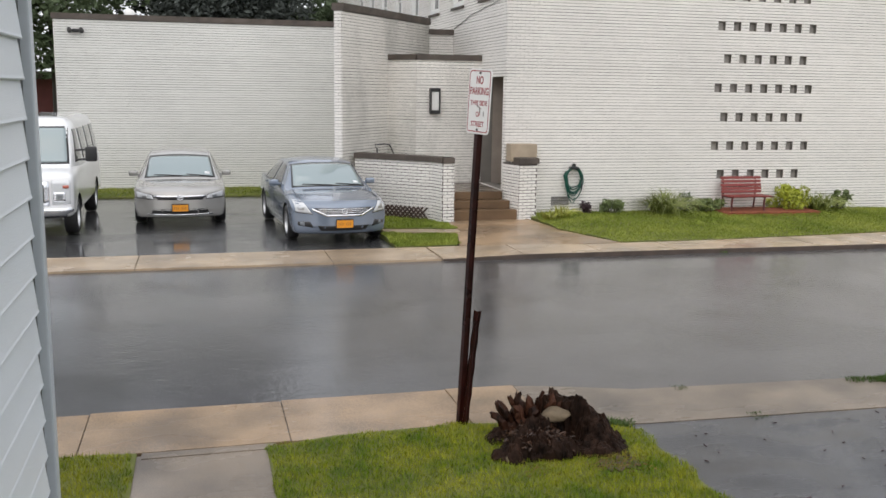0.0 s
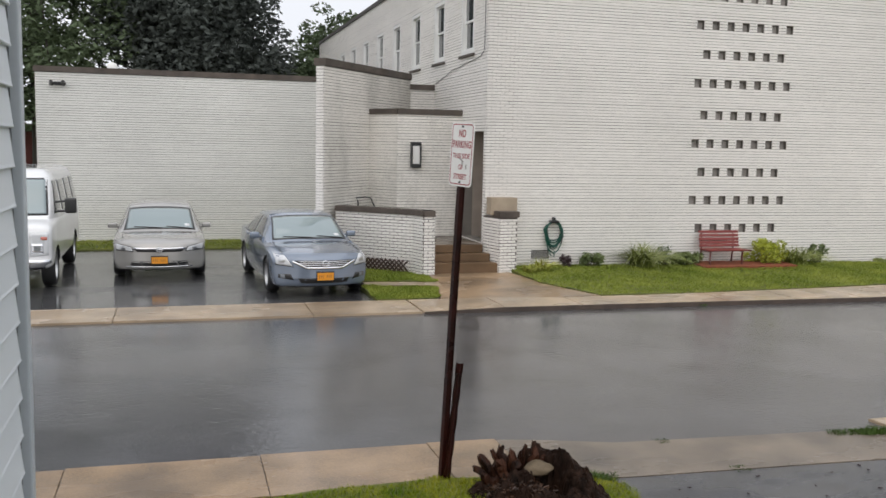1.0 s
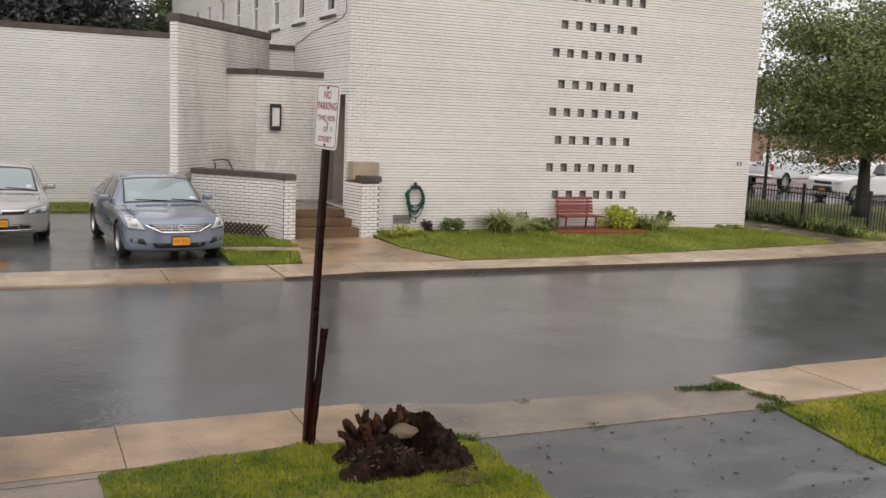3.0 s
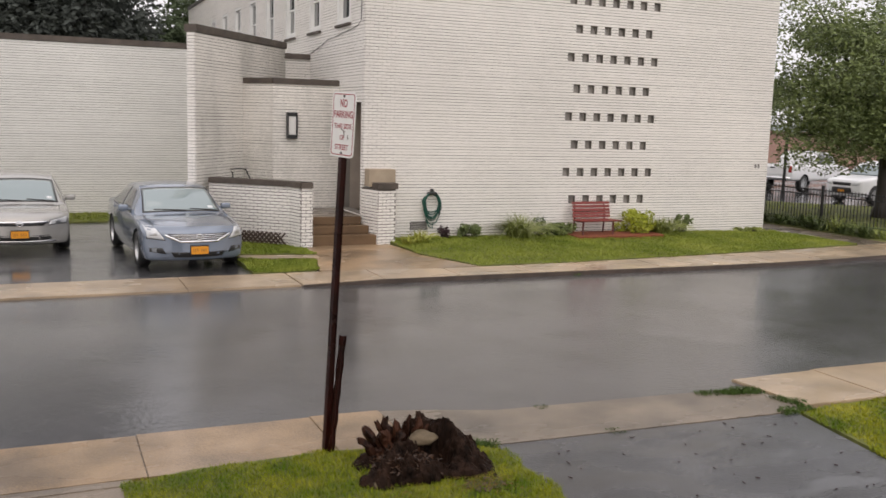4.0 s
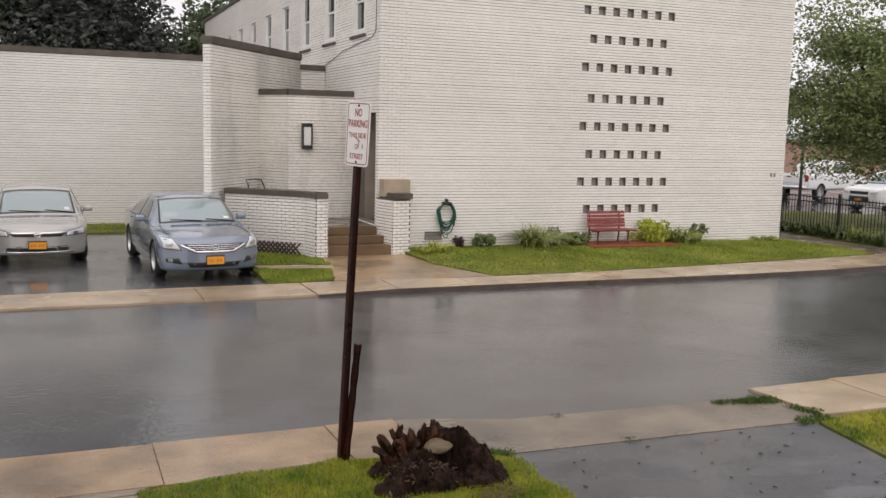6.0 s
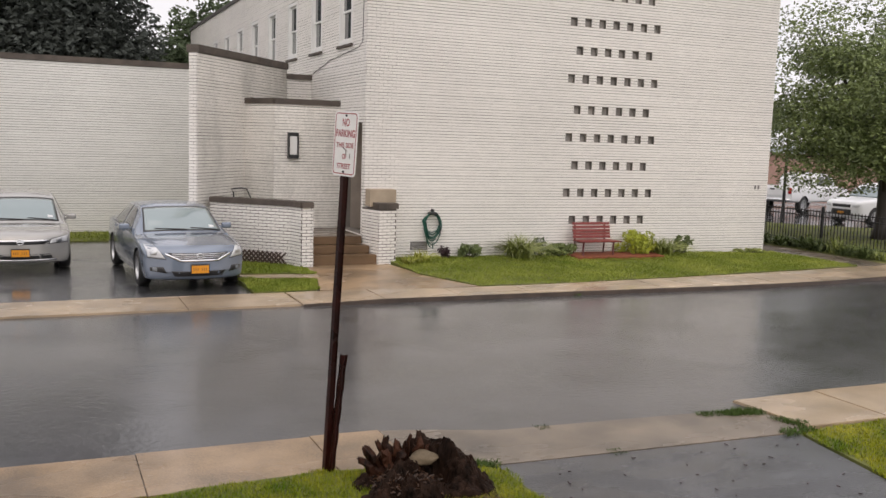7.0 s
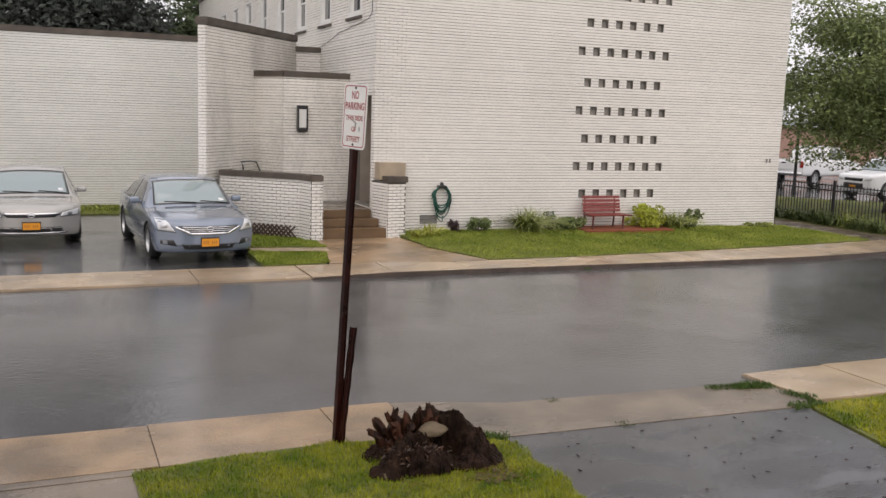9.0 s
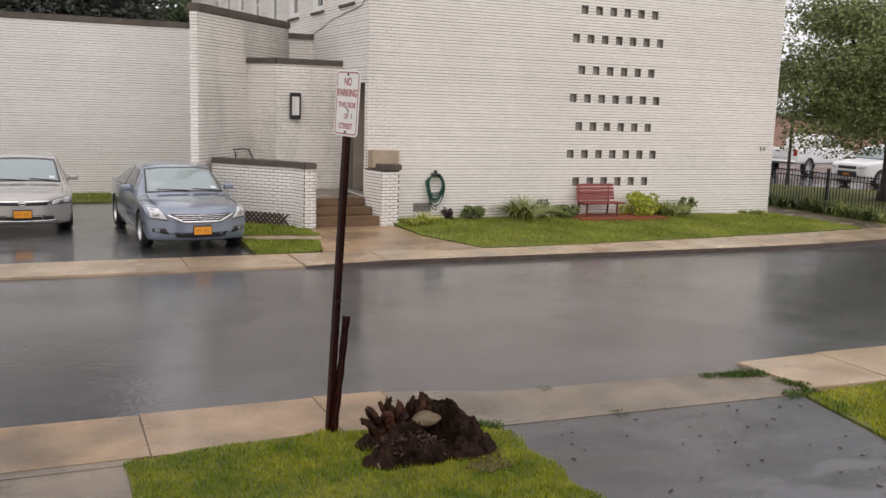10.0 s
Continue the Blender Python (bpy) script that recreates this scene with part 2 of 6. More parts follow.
def brick_wall(name, p0, p1, z0, z1, parent, openings=(), thick=0.25, mortar=None, proud=0.014, joint=0.0105, single=False, head=0.0, quoin=0.0, label="", paintwork=None):
    """A wall from p0 to p1, its face to the right of that way: a backing with real openings and reveals, and laid bricks before it."""
    p0, p1 = np.array(p0, float), np.array(p1, float)
    L = float(np.linalg.norm(p1 - p0))
    d = (p1 - p0) / L
    nrm = np.array([d[1], -d[0]])

    def at(u, o, z):
        return (p0[0] + d[0] * u + nrm[0] * o, p0[1] + d[1] * u + nrm[1] * o, z)
    us = sorted({0.0, L, *[o[0] for o in openings], *[o[1] for o in openings]})
    zs = sorted({z0, z1, *[o[2] for o in openings], *[o[3] for o in openings]})
    verts, faces = [], []

    def quad(a, b, c, e):
        k = len(verts)
        verts.extend((a, b, c, e))
        faces.append((k, k + 1, k + 2, k + 3))
    for i in range(len(us) - 1):
        for j in range(len(zs) - 1):
            um, zm = (us[i] + us[i + 1]) / 2, (zs[j] + zs[j + 1]) / 2
            if any(o[0] < um < o[1] and o[2] < zm < o[3] for o in openings):
                continue
            a, b, c, e = us[i], us[i + 1], zs[j], zs[j + 1]
            quad(at(a, 0, c), at(b, 0, c), at(b, 0, e), at(a, 0, e))
            quad(at(b, -thick, c), at(a, -thick, c), at(a, -thick, e), at(b, -thick, e))
    for a, b, c, e in openings:
        quad(at(a, 0, c), at(a, 0, e), at(a, -thick, e), at(a, -thick, c))
        quad(at(b, 0, e), at(b, 0, c), at(b, -thick, c), at(b, -thick, e))
        quad(at(a, 0, c), at(a, -thick, c), at(b, -thick, c), at(b, 0, c))
        quad(at(a, -thick, e), at(a, 0, e), at(b, 0, e), at(b, -thick, e))
    quad(at(0, 0, z1), at(L, 0, z1), at(L, -thick, z1), at(0, -thick, z1))
    quad(at(0, -thick, z0), at(L, -thick, z0), at(L, 0, z0), at(0, 0, z0))
    quad(at(0, -thick, z0), at(0, 0, z0), at(0, 0, z1), at(0, -thick, z1))
    quad(at(L, 0, z0), at(L, -thick, z0), at(L, -thick, z1), at(L, 0, z1))
    wall = mesh_object(name, verts, faces, mortar or M_MORTAR, parent, label)
    rng = random.Random(name + str(round(p0[0], 2)))
    bv, bf, singles = [], [], []
    rows = int(round((z1 - z0) / COURSE))
    for r in range(rows):
        za, zb = z0 + r * COURSE + joint / 2, z0 + (r + 1) * COURSE - joint / 2
        za, zb = za + rng.uniform(-0.003, 0.001), zb + rng.uniform(-0.002, 0.003)
        cuts = [(o[0], o[1]) for o in openings if o[2] < (za + zb) / 2 < o[3]]
        u = -BRICK_L / 2 if r % 2 else 0.0
        while u < L - 0.01:
            gap = head if head else (0.006 if u < quoin and rng.random() < 0.75 else 0.0)
            spans = [(max(u, 0) + gap / 2, min(u + BRICK_L, L) - gap / 2)]
            for a, b in cuts:
                nxt = []
                for s, t in spans:
                    if b <= s or a >= t:
                        nxt.append((s, t))
                    else:
                        if a - s > 0.02:
                            nxt.append((s, a))
                        if t - b > 0.02:
                            nxt.append((b, t))
                spans = nxt
            for s, t in spans:
                if t - s < 0.02:
                    continue
                o = proud + rng.uniform(-0.003, 0.003) * (1 if gap else 0.4)
                e = 0.003
                g = 0.002 if gap else 0.0006
                w = [at(s, -0.002, za), at(t, -0.002, za), at(t, -0.002, zb), at(s, -0.002, zb),
                     at(s + g, o, za + e), at(t - g, o, za + e), at(t - g, o, zb - e), at(s + g, o, zb - e)]
                fs = [(4, 5, 6, 7), (0, 1, 5, 4), (1, 2, 6, 5), (2, 3, 7, 6), (3, 0, 4, 7)]
                if single:
                    singles.append((w, fs))
                else:
                    k = len(bv)
                    bv.extend(w)
                    bf.extend(tuple(k + i for i in q) for q in fs)
            u += BRICK_L
    for w, fs in singles:
        mesh_object("brick", w, fs, paintwork or M_BRICK, wall)
    if bv:
        tagged(mesh_object("brickwork", bv, bf, paintwork or M_BRICK, wall), kind="stuff")
    return wall


def coping(name, pts, z0, z1, over, parent, width=0.3):
    """A coping along a line of plan points, its face to the right of the way, in lengths."""
    made = []
    for a, b in zip(pts, pts[1:]):
        a, b = Vector(a), Vector(b)
        d = (b - a).normalized()
        nn = Vector((d.y, -d.x))
        bm = bmesh.new()
        q = [a + nn * over, b + nn * over, b - nn * (width - over), a - nn * (width - over)]
        prism(bm, [tuple(v) for v in q], z0, z1, 0.008)
        made.append(part(name, bm, M_COPING, parent))
    return made


# ---- ground ----
def slab(name, poly, z0, z1, mat, label, category="ground", bevel=0.0):
    bm = bmesh.new()
    prism(bm, poly, z0, z1, bevel)
    return tagged(part(name, bm, mat), label, category, kind="structure")


slab("ground", [(-400, -400), (400, -400), (400, 400), (-400, 400)], -0.5, -0.06, M_SOIL, "dark wet ground reaching to the horizon")
slab("road", [(-90, 7.6), (90, 7.2), (90, 15.3), (-90, 15.5)], -0.2, 0.0, M_ASPHALT, "wet dark asphalt street with rain puddles", "road")


# far side
def rise(x, y):
    """Height of the lawn before the building: up from the pavement to the wall."""
    t = max(0.0, min(1.0, (y - 16.0) / 3.0))
    return 0.078 + 0.132 * t - 0.07 * max(0.0, min(1.0, (x - 14.5) / 3.5)) * t


slab("parking_lot", [(-30, 16.45), (4.15, 16.45), (3.6, 18.1), (3.3, 25.2), (-30, 25.2)], -0.2, 0.02, M_LOT, "black wet asphalt parking area", "parking lot")
for xa, xb in ((-30, -13), (-13, -7.5), (-7.5, -4.2), (-4.2, -1.0), (-1.0, 2.2), (2.2, 4.1)):
    slab("pavement", [(xa + 0.006, 15.2), (xb - 0.006, 15.2), (xb - 0.006, 16.46), (xa + 0.006, 16.46)], -0.2, 0.035, M_CONC_FAR,
         "flush wet tan concrete crossing before the parking area", "pavement", 0.006)
# far pavement beside the lawn, with a raised kerb
edge = [(4.1, 16.46), (6.9, 16.0), (10.0, 16.05), (14.3, 16.35), (18.6, 16.8), (24.0, 17.3), (60.0, 19.0)]
kerb_line = [(4.1, 15.14), (8.0, 15.1), (13.2, 14.97), (15.6, 15.0), (17.8, 15.25), (24.0, 15.7), (60.0, 17.4)]


def along(line, x):
    for a, b in zip(line, line[1:]):
        if a[0] <= x <= b[0]:
            return a[1] + (b[1] - a[1]) * (x - a[0]) / (b[0] - a[0])
    return line[-1][1] if x > line[-1][0] else line[0][1]


def drop(x):
    """Height of the pavement, dropped before the parking area."""
    return 0.036 + 0.044 * max(0.0, min(1.0, (x - 4.1) / 1.4))


cuts = [4.12, 5.6, 7.1, 8.6, 10.1, 11.6, 13.1, 14.6, 16.1, 17.6, 19.1, 20.6, 22.2, 24.0, 28.0, 60.0]
for xa, xb in zip(cuts, cuts[1:]):
    slab("pavement", [(xa + 0.006, along(kerb_line, xa) + 0.036), (xb - 0.006, along(kerb_line, xb) + 0.036), (xb - 0.006, along(edge, xb)), (xa + 0.006, along(edge, xa))],
         -0.2, lambda x, y: drop(x), M_CONC_FAR, "wet tan concrete pavement slab beside the lawn", "pavement", 0.006)
    slab("kerb", [(xa, along(kerb_line, xa)), (xb, along(kerb_line, xb)), (xb, along(kerb_line, xb) + 0.033), (xa, along(kerb_line, xa) + 0.033)],
         -0.2, lambda x, y: drop(x) - 0.001, M_KERB, "wet concrete kerb with a dark face", "kerb", 0.006)
slab("entrance_walk", [(4.76, 16.40), (6.9, 16.01), (7.9, 16.05), (7.3, 17.4), (7.05, 18.95), (5.2, 18.95), (5.05, 17.6)], -0.2, lambda x, y: drop(x) + 0.002 + 0.075 * max(0, y - 16.4) / 2.5, M_CONC,
     "wet tan concrete walk leading to the steps", "walk", 0.004)
slab("side_walk", [(3.62, 17.75), (5.1, 17.55), (5.15, 17.95), (3.6, 18.2)], -0.2, 0.125, M_CONC_FAR, "narrow pale concrete path through the grass", "walk", 0.004)
slab("side_drive", [(19.0, 16.86), (20.3, 16.97), (20.3, 60), (18.5, 60), (18.5, 19.6)], -0.2, 0.07, M_CONC_GREY, "wet grey walk between the building and the fence", "walk")
slab("planting_bed", [(20.31, 16.98), (21.5, 17.08), (21.5, 60), (20.31, 60)], -0.2, 0.07, M_SOIL, "planted strip along the iron fence", "flower bed")
slab("far_parking", [(27.5, 27.5), (30, 25.2), (60, 21.5), (90, 21), (90, 80), (25, 80), (25, 31)], -0.2, 0.0, M_LOT, "wet asphalt parking area behind the fence", "parking lot")


def grass_lawn(name, poly, height, blades, length, label, width=0.006, seed=1, blade=None):
    """A lawn: a soft earth sheet on the polygon, and blades of grass that stand on it."""
    rng = np.random.RandomState(seed)
    bm = bmesh.new()
    vs = [bm.verts.new((x, y, height(x, y))) for x, y in poly]
    low = [bm.verts.new((x, y, -0.15)) for x, y in poly]
    k = len(poly)
    bm.faces.new(vs)
    for i in range(k):
        bm.faces.new((low[i], low[(i + 1) % k], vs[(i + 1) % k], vs[i]))
    bmesh.ops.triangulate(bm, faces=[q for q in bm.faces if len(q.verts) > 4])
    lawn = tagged(part(name, bm, M_SOIL), label, "lawn", kind="structure")
    P = np.array(poly)
    x0, y0, x1, y1 = P[:, 0].min(), P[:, 1].min(), P[:, 0].max(), P[:, 1].max()
    pts = np.column_stack([rng.uniform(x0 - 0.05, x1 + 0.05, blades * 2), rng.uniform(y0 - 0.05, y1 + 0.05, blades * 2)])
    wob = 0.03 * np.column_stack([np.sin(9 * pts[:, 1]) + np.sin(23 * pts[:, 0]), np.sin(8 * pts[:, 0]) + np.sin(19 * pts[:, 1])])
    test = pts + wob
    inside = np.zeros(len(pts), bool)
    for (ax, ay), (bx, by) in zip(P, np.roll(P, -1, 0)):
        cross = ((ay > test[:, 1]) != (by > test[:, 1])) & (test[:, 0] < (bx - ax) * (test[:, 1] - ay) / (by - ay + 1e-9) + ax)
        inside ^= cross
    pts = pts[inside][:blades]
    n = len(pts)
    patchy = 0.65 + 0.35 * np.sin(1.7 * pts[:, 0] + 2.1 * np.sin(1.3 * pts[:, 1])) * np.sin(2.3 * pts[:, 1] + 0.7)
    hgt = length * rng.uniform(0.5, 1.25, n) * (0.6 + 0.5 * patchy)
    ang, lean = rng.uniform(0, 6.283, n), rng.uniform(0.1, 0.9, n)
    z = np.array([height(x, y) for x, y in pts]) - 0.004
    base = np.column_stack([pts, z])
    side = np.column_stack([np.cos(ang), np.sin(ang), np.zeros(n)]) * width * rng.uniform(0.6, 1.3, n)[:, None]
    tip = base + np.column_stack([-np.sin(ang) * lean, np.cos(ang) * lean, np.ones(n)]) * hgt[:, None]
    V = np.stack([base - side, base + side, tip], 1).reshape(-1, 3)
    F = np.arange(3 * n).reshape(-1, 3)
    me = bpy.data.meshes.new("grass")
    me.from_pydata(V.tolist(), [], F.tolist())
    me.materials.append(blade or M_GRASS)
    tagged(new("grass", me), "short wet green grass blades on the lawn", "grass", kind="stuff")
    return lawn


front_lawn = [(7.25, 17.5), (7.95, 16.12), (10.0, 16.08), (14.3, 16.38), (18.6, 16.83), (19.0, 16.95), (18.55, 19.54), (7.12, 19.54), (7.1, 19.0)]
grass_lawn("lawn", front_lawn, rise, 60000, 0.038, "green wet lawn sloping before the white brick building", 0.010, 3, M_GRASS_FAR)
grass_lawn("lawn", [(3.55, 16.48), (4.72, 16.47), (5.02, 17.52), (3.5, 17.73)], lambda x, y: 0.05 + 0.05 * (y - 16.47), 9000, 0.04, "small wet grass patch beside the parking area", 0.012, 4, M_GRASS_FAR)
grass_lawn("lawn", [(3.6, 18.22), (5.12, 17.98), (5.1, 18.85), (4.9, 19.3), (3.45, 20.6), (3.35, 20.9)], lambda x, y: 0.14, 6500, 0.04, "grass strip under the low brick wall", 0.012, 5, M_GRASS_FAR)
grass_lawn("lawn", [(-14, 25.2), (5.0, 25.2), (5.0, 26.98), (-14, 26.98)], lambda x, y: 0.05 + 0.03 * (y - 25.2), 12000, 0.05, "grass strip along the long white wall", 0.02, 6, M_GRASS_FAR)
grass_lawn("lawn", [(21.52, 17.1), (60, 19.1), (60, 21.4), (30, 25.15), (27.4, 27.45), (24.9, 31), (24.9, 60), (21.52, 60)], lambda x, y: 0.08, 9000, 0.10, "grass under the tree behind the fence", 0.02, 7, M_GRASS_FAR)

# near side
for xa, xb, ya in ((-20, -4.4, 7.45), (-4.4, -2.65, 7.42), (-2.65, -0.95, 7.4), (-0.95, 0.745, 7.36), (0.745, 2.35, 7.35), (2.35, 3.05, 7.3)):
    out = 8.39
    slab("pavement", [(xa + 0.004, ya - 0.02), (xb - 0.004, ya - 0.02), (xb - 0.004, out - 0.03), (xa + 0.004, out)], -0.2, 0.02, M_CONC,
         "wet tan concrete pavement slab at the street edge", "pavement", 0.004)
slab("driveway_apron", [(3.05, 7.25), (3.85, 7.1), (7.2, 6.96), (7.45, 7.25), (7.22, 7.82), (4.2, 8.0), (3.4, 8.27), (3.05, 8.355)], -0.2, 0.012, M_CONC_GREY, "worn wet grey concrete driveway apron", "pavement", 0.005)
for xa, xb in ((7.3, 8.55), (8.57, 10.2), (10.22, 12.0), (12.02, 16.0), (16.02, 40.0)):
    slab("pavement", [(xa + 0.1 if xa < 7.4 else xa, 7.05), (xb, 7.02), (xb, 8.12), (xa, 8.16 if xa > 7.4 else 8.1)], -0.2, 0.03, M_CONC_FAR, "pale wet concrete pavement slab", "pavement", 0.008)
slab("driveway", [(3.72, 7.1), (7.15, 6.95), (6.9, 5.6), (6.6, 0), (6.4, -12), (3.6, -12), (3.66, 5.0)], -0.2, 0.006, M_DRIVE, "wet black sealed asphalt driveway", "driveway")
slab("front_walk", [(-0.5, -6), (0.55, -6), (0.55, 7.3), (-0.5, 7.3)], -0.2, 0.01, M_CONC_GREY, "wet worn concrete walk from the house", "walk", 0.006)
slab("walk_edge", [(-0.45, 7.22), (0.62, 7.22), (0.62, 7.37), (-0.45, 7.37)], -0.2, 0.016, M_CONC_GREY, "grey strip of concrete at the end of the walk", "walk", 0.004)


near_lawn = [(0.54, 7.24), (1.1, 7.38), (2.2, 7.42), (3.0, 7.3), (3.55, 7.12), (3.72, 6.95), (3.7, 5.0), (3.6, 2.0), (0.54, 2.0)]
grass_lawn("lawn", near_lawn, lambda x, y: 0.022, 120000, 0.04, "green and yellowing wet lawn round the tree stump", 0.0035, 8)
grass_lawn("lawn", [(-3.2, 4.6), (-0.485, 4.6), (-0.485, 7.33), (-0.75, 7.37), (-3.2, 7.38)], lambda x, y: 0.024, 50000, 0.038, "wet grass beside the house corner", 0.0035, 9)
grass_lawn("lawn", [(7.18, 6.9), (7.6, 7.0), (12, 7.0), (12, 3.8), (6.8, 3.8), (6.95, 5.6)], lambda x, y: 0.016, 60000, 0.04, "green wet lawn beside the driveway", 0.006, 10)

# ---- the white brick building ----
building = thing("brick_building", "two-storey white painted brick building with rows of small square openings", "building")
WX, WY, WR = 6.65, 19.55, 18.28
HOLES = []
rows_z = [0.93, 1.607, 2.284, 2.961, 3.638, 4.383, 5.06, 5.737, 6.414]
for k, zt in enumerate(rows_z):
    odd = k % 2 == 1
    n = 7 if odd else 6
    x0 = 11.80 if odd else 12.0
    for i in range(n):
        a = x0 + i * 0.4064 - WX
        HOLES.append((a, a + 0.195, zt, zt + 0.203))
TOP = 7.62
brick_wall("wall", (WX, WY), (WR, WY), 0.0, TOP, building, HOLES, 0.12, quoin=0.75)
# a sheet closes each opening; its colour already holds the recess shade
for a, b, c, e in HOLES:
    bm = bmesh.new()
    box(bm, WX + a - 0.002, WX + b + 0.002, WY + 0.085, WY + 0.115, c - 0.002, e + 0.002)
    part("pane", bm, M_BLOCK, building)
WIN = []
for k in range(9):
    yc = 21.07 + 2.48 * k
    WIN.append((yc - 0.5, yc + 0.5, 5.06, 6.62))
# the side face runs from far to near, its face to the right
FAR = 45.1
ops = [(FAR - b, FAR - a, c, e) for a, b, c, e in WIN] + [(FAR - 21.35, FAR - 19.70, 0.745, 3.25)]
brick_wall("wall", (WX, FAR), (WX, WY), 0.0, TOP, building, ops, 0.28)
brick_wall("wall", (WR, WY), (WR, FAR), 0.0, TOP, building, (), 0.28)
brick_wall("wall", (WR, FAR), (WX, FAR), 0.0, TOP, building, (), 0.28)
bm = bmesh.new()
box(bm, WX - 0.06, WR + 0.06, WY - 0.06, FAR + 0.06, TOP, TOP + 0.14, 0.01)
part("roof", bm, M_ROOF, building)
bm = bmesh.new()
box(bm, WX + 0.29, WR - 0.29, WY + 0.29, FAR - 0.29, 3.9, 4.0)
part("floor_slab", bm, M_ROOF, building)


def sash_window(yc):
    """A white double-hung window set in the side face, with a dark stone sill."""
    w = new("window")
    w.parent = building
    y0, y1, z0, z1 = yc - 0.5, yc + 0.5, 5.06, 6.62
    bm = bmesh.new()
    for a, b, c, e in ((y0, y0 + 0.09, z0, z1), (y1 - 0.09, y1, z0, z1), (y0 + 0.09, y1 - 0.09, z1 - 0.1, z1), (y0 + 0.09, y1 - 0.09, z0, z0 + 0.11)):
        box(bm, WX - 0.02, WX + 0.12, a, b, c, e, 0.006)
    part("frame", bm, M_TRIM, w)
    zm = (z0 + z1) / 2
    for c, e, o in ((z0 + 0.11, zm + 0.03, 0.07), (zm - 0.03, z1 - 0.1, 0.045)):
        bm = bmesh.new()
        for a, b, p, q in ((y0 + 0.09, y0 + 0.14, c, e), (y1 - 0.14, y1 - 0.09, c, e), (y0 + 0.14, y1 - 0.14, c, c + 0.05), (y0 + 0.14, y1 - 0.14, e - 0.05, e)):
            box(bm, WX + o, WX + o + 0.035, a, b, p, q, 0.004)
        part("sash", bm, M_TRIM, w)
        bm = bmesh.new()
        box(bm, WX + o + 0.012, WX + o + 0.02, y0 + 0.13, y1 - 0.13, c + 0.04, e - 0.04)
        part("pane", bm, M_PANE, w)
    bm = bmesh.new()
    box(bm, WX - 0.07, WX + 0.1, y0 - 0.07, y1 + 0.07, z0 - 0.065, z0 - 0.002, 0.01)
    part("sill", bm, M_COPING, w, "dark stone window sill")
    return w


for k in range(9):
    sash_window(21.07 + 2.48 * k)
# entrance recess
bm = bmesh.new()
box(bm, WX + 0.9, WX + 0.95, 19.68, 21.4, 0.7, 3.3)
part("door", bm, M_DOOR, building, "brown entrance door in the deep doorway")
bm = bmesh.new()
box(bm, WX + 0.28, WX + 0.9, 21.36, 21.4, 0.7, 3.3)
box(bm, WX + 0.28, WX + 0.9, 19.675, 19.70, 0.7, 3.3)
box(bm, WX + 0.28, WX + 0.9, 19.70, 21.36, 3.26, 3.3)
part("door_reveal", bm, M_DOOR, building)

# annex, wing wall and long wall
AY = 21.39
ann = [(4.52, 22.16), (5.05, AY), (WX, AY)]
for a, b in zip(ann, ann[1:]):
    brick_wall("wall", a, b, 0.0, 3.63, building, (), 0.25, paintwork=M_BRICK_STAINED)
coping("coping", ann, 3.63, 3.765, 0.04, building, 0.32)
bm = bmesh.new()
prism(bm, [(4.52, 22.4), (5.1, 21.62), (WX, 21.62), (WX, 24.0), (5.95, 24.0)], 3.45, 3.58)
part("roof", bm, M_ROOF, building)
brick_wall("wall", (5.9, 23.98), (WX, 23.98), 0.0, 4.37, building, (), 0.25, quoin=0.9)
coping("coping", [(5.9, 23.98), (WX, 23.98)], 4.37, 4.51, 0.05, building, 0.32)
wing = [(3.14, 20.45), (5.97, 23.97)]
wd = (Vector(wing[1]) - Vector(wing[0])).normalized()
wnv = Vector((-wd.y, wd.x)) * 0.18
back = [tuple(Vector(p) + wnv) for p in wing]
brick_wall("wall", wing[0], wing[1], 0.0, 4.62, building, (), 0.1, paintwork=M_BRICK_STAINED)
brick_wall("wall", back[1], back[0], 0.0, 4.62, building, (), 0.1)
brick_wall("wall", back[0], wing[0], 0.0, 4.62, building, (), 0.05, head=0.008)
coping("coping", wing, 4.62, 4.78, 0.05, building, 0.30)
LY = 27.0
brick_wall("wall", (-3.63, LY), (6.4, LY), 0.0, 4.68, building, (), 0.28, paintwork=M_BRICK_GREY)
brick_wall("wall", (-3.63, 40), (-3.63, LY), 0.0, 4.68, building, (), 0.28)
coping("coping", [(-3.68, LY), (6.4, LY)], 4.68, 4.83, 0.05, building, 0.36)
bm = bmesh.new()
box(bm, -3.4, 6.6, 27.3, 40, 4.5, 4.6)
part("roof", bm, M_ROOF, building)

# steps, pier, low wall and cheek
steps = thing("entrance_steps", "three wet brown concrete steps up to a landing", "steps")
for k in range(3):
    bm = bmesh.new()
    y0 = 18.93 + 0.25 * k
    z1 = 0.37 + 0.175 * k
    box(bm, 5.3, 6.78 - 0.1 * k, y0, 19.45 + 0.5 * (k == 2) if k < 2 else AY - 0.02, 0.05 if k == 0 else z1 - 0.17, z1, 0.012)
    part("step", bm, M_STEP, steps)
bm = bmesh.new()
box(bm, 5.32, 6.60, 19.47, AY - 0.022, 0.722, 0.728)
part("landing", bm, M_CONC_GREY, steps, "wet grey concrete landing")
low = thing("low_brick_wall", "low white brick wall with dark joints and a brown coping, ending in a pier", "wall")
lw = [(3.45, 20.62), (4.93, 19.27), (5.06, 18.86), (5.31, 18.86)]
for a, b in zip(lw, lw[1:]):
    brick_wall("wall", a, b, 0.12, 1.40, low, (), 0.2, M_MORTAR_DARK, 0.010, 0.012, True, 0.010)
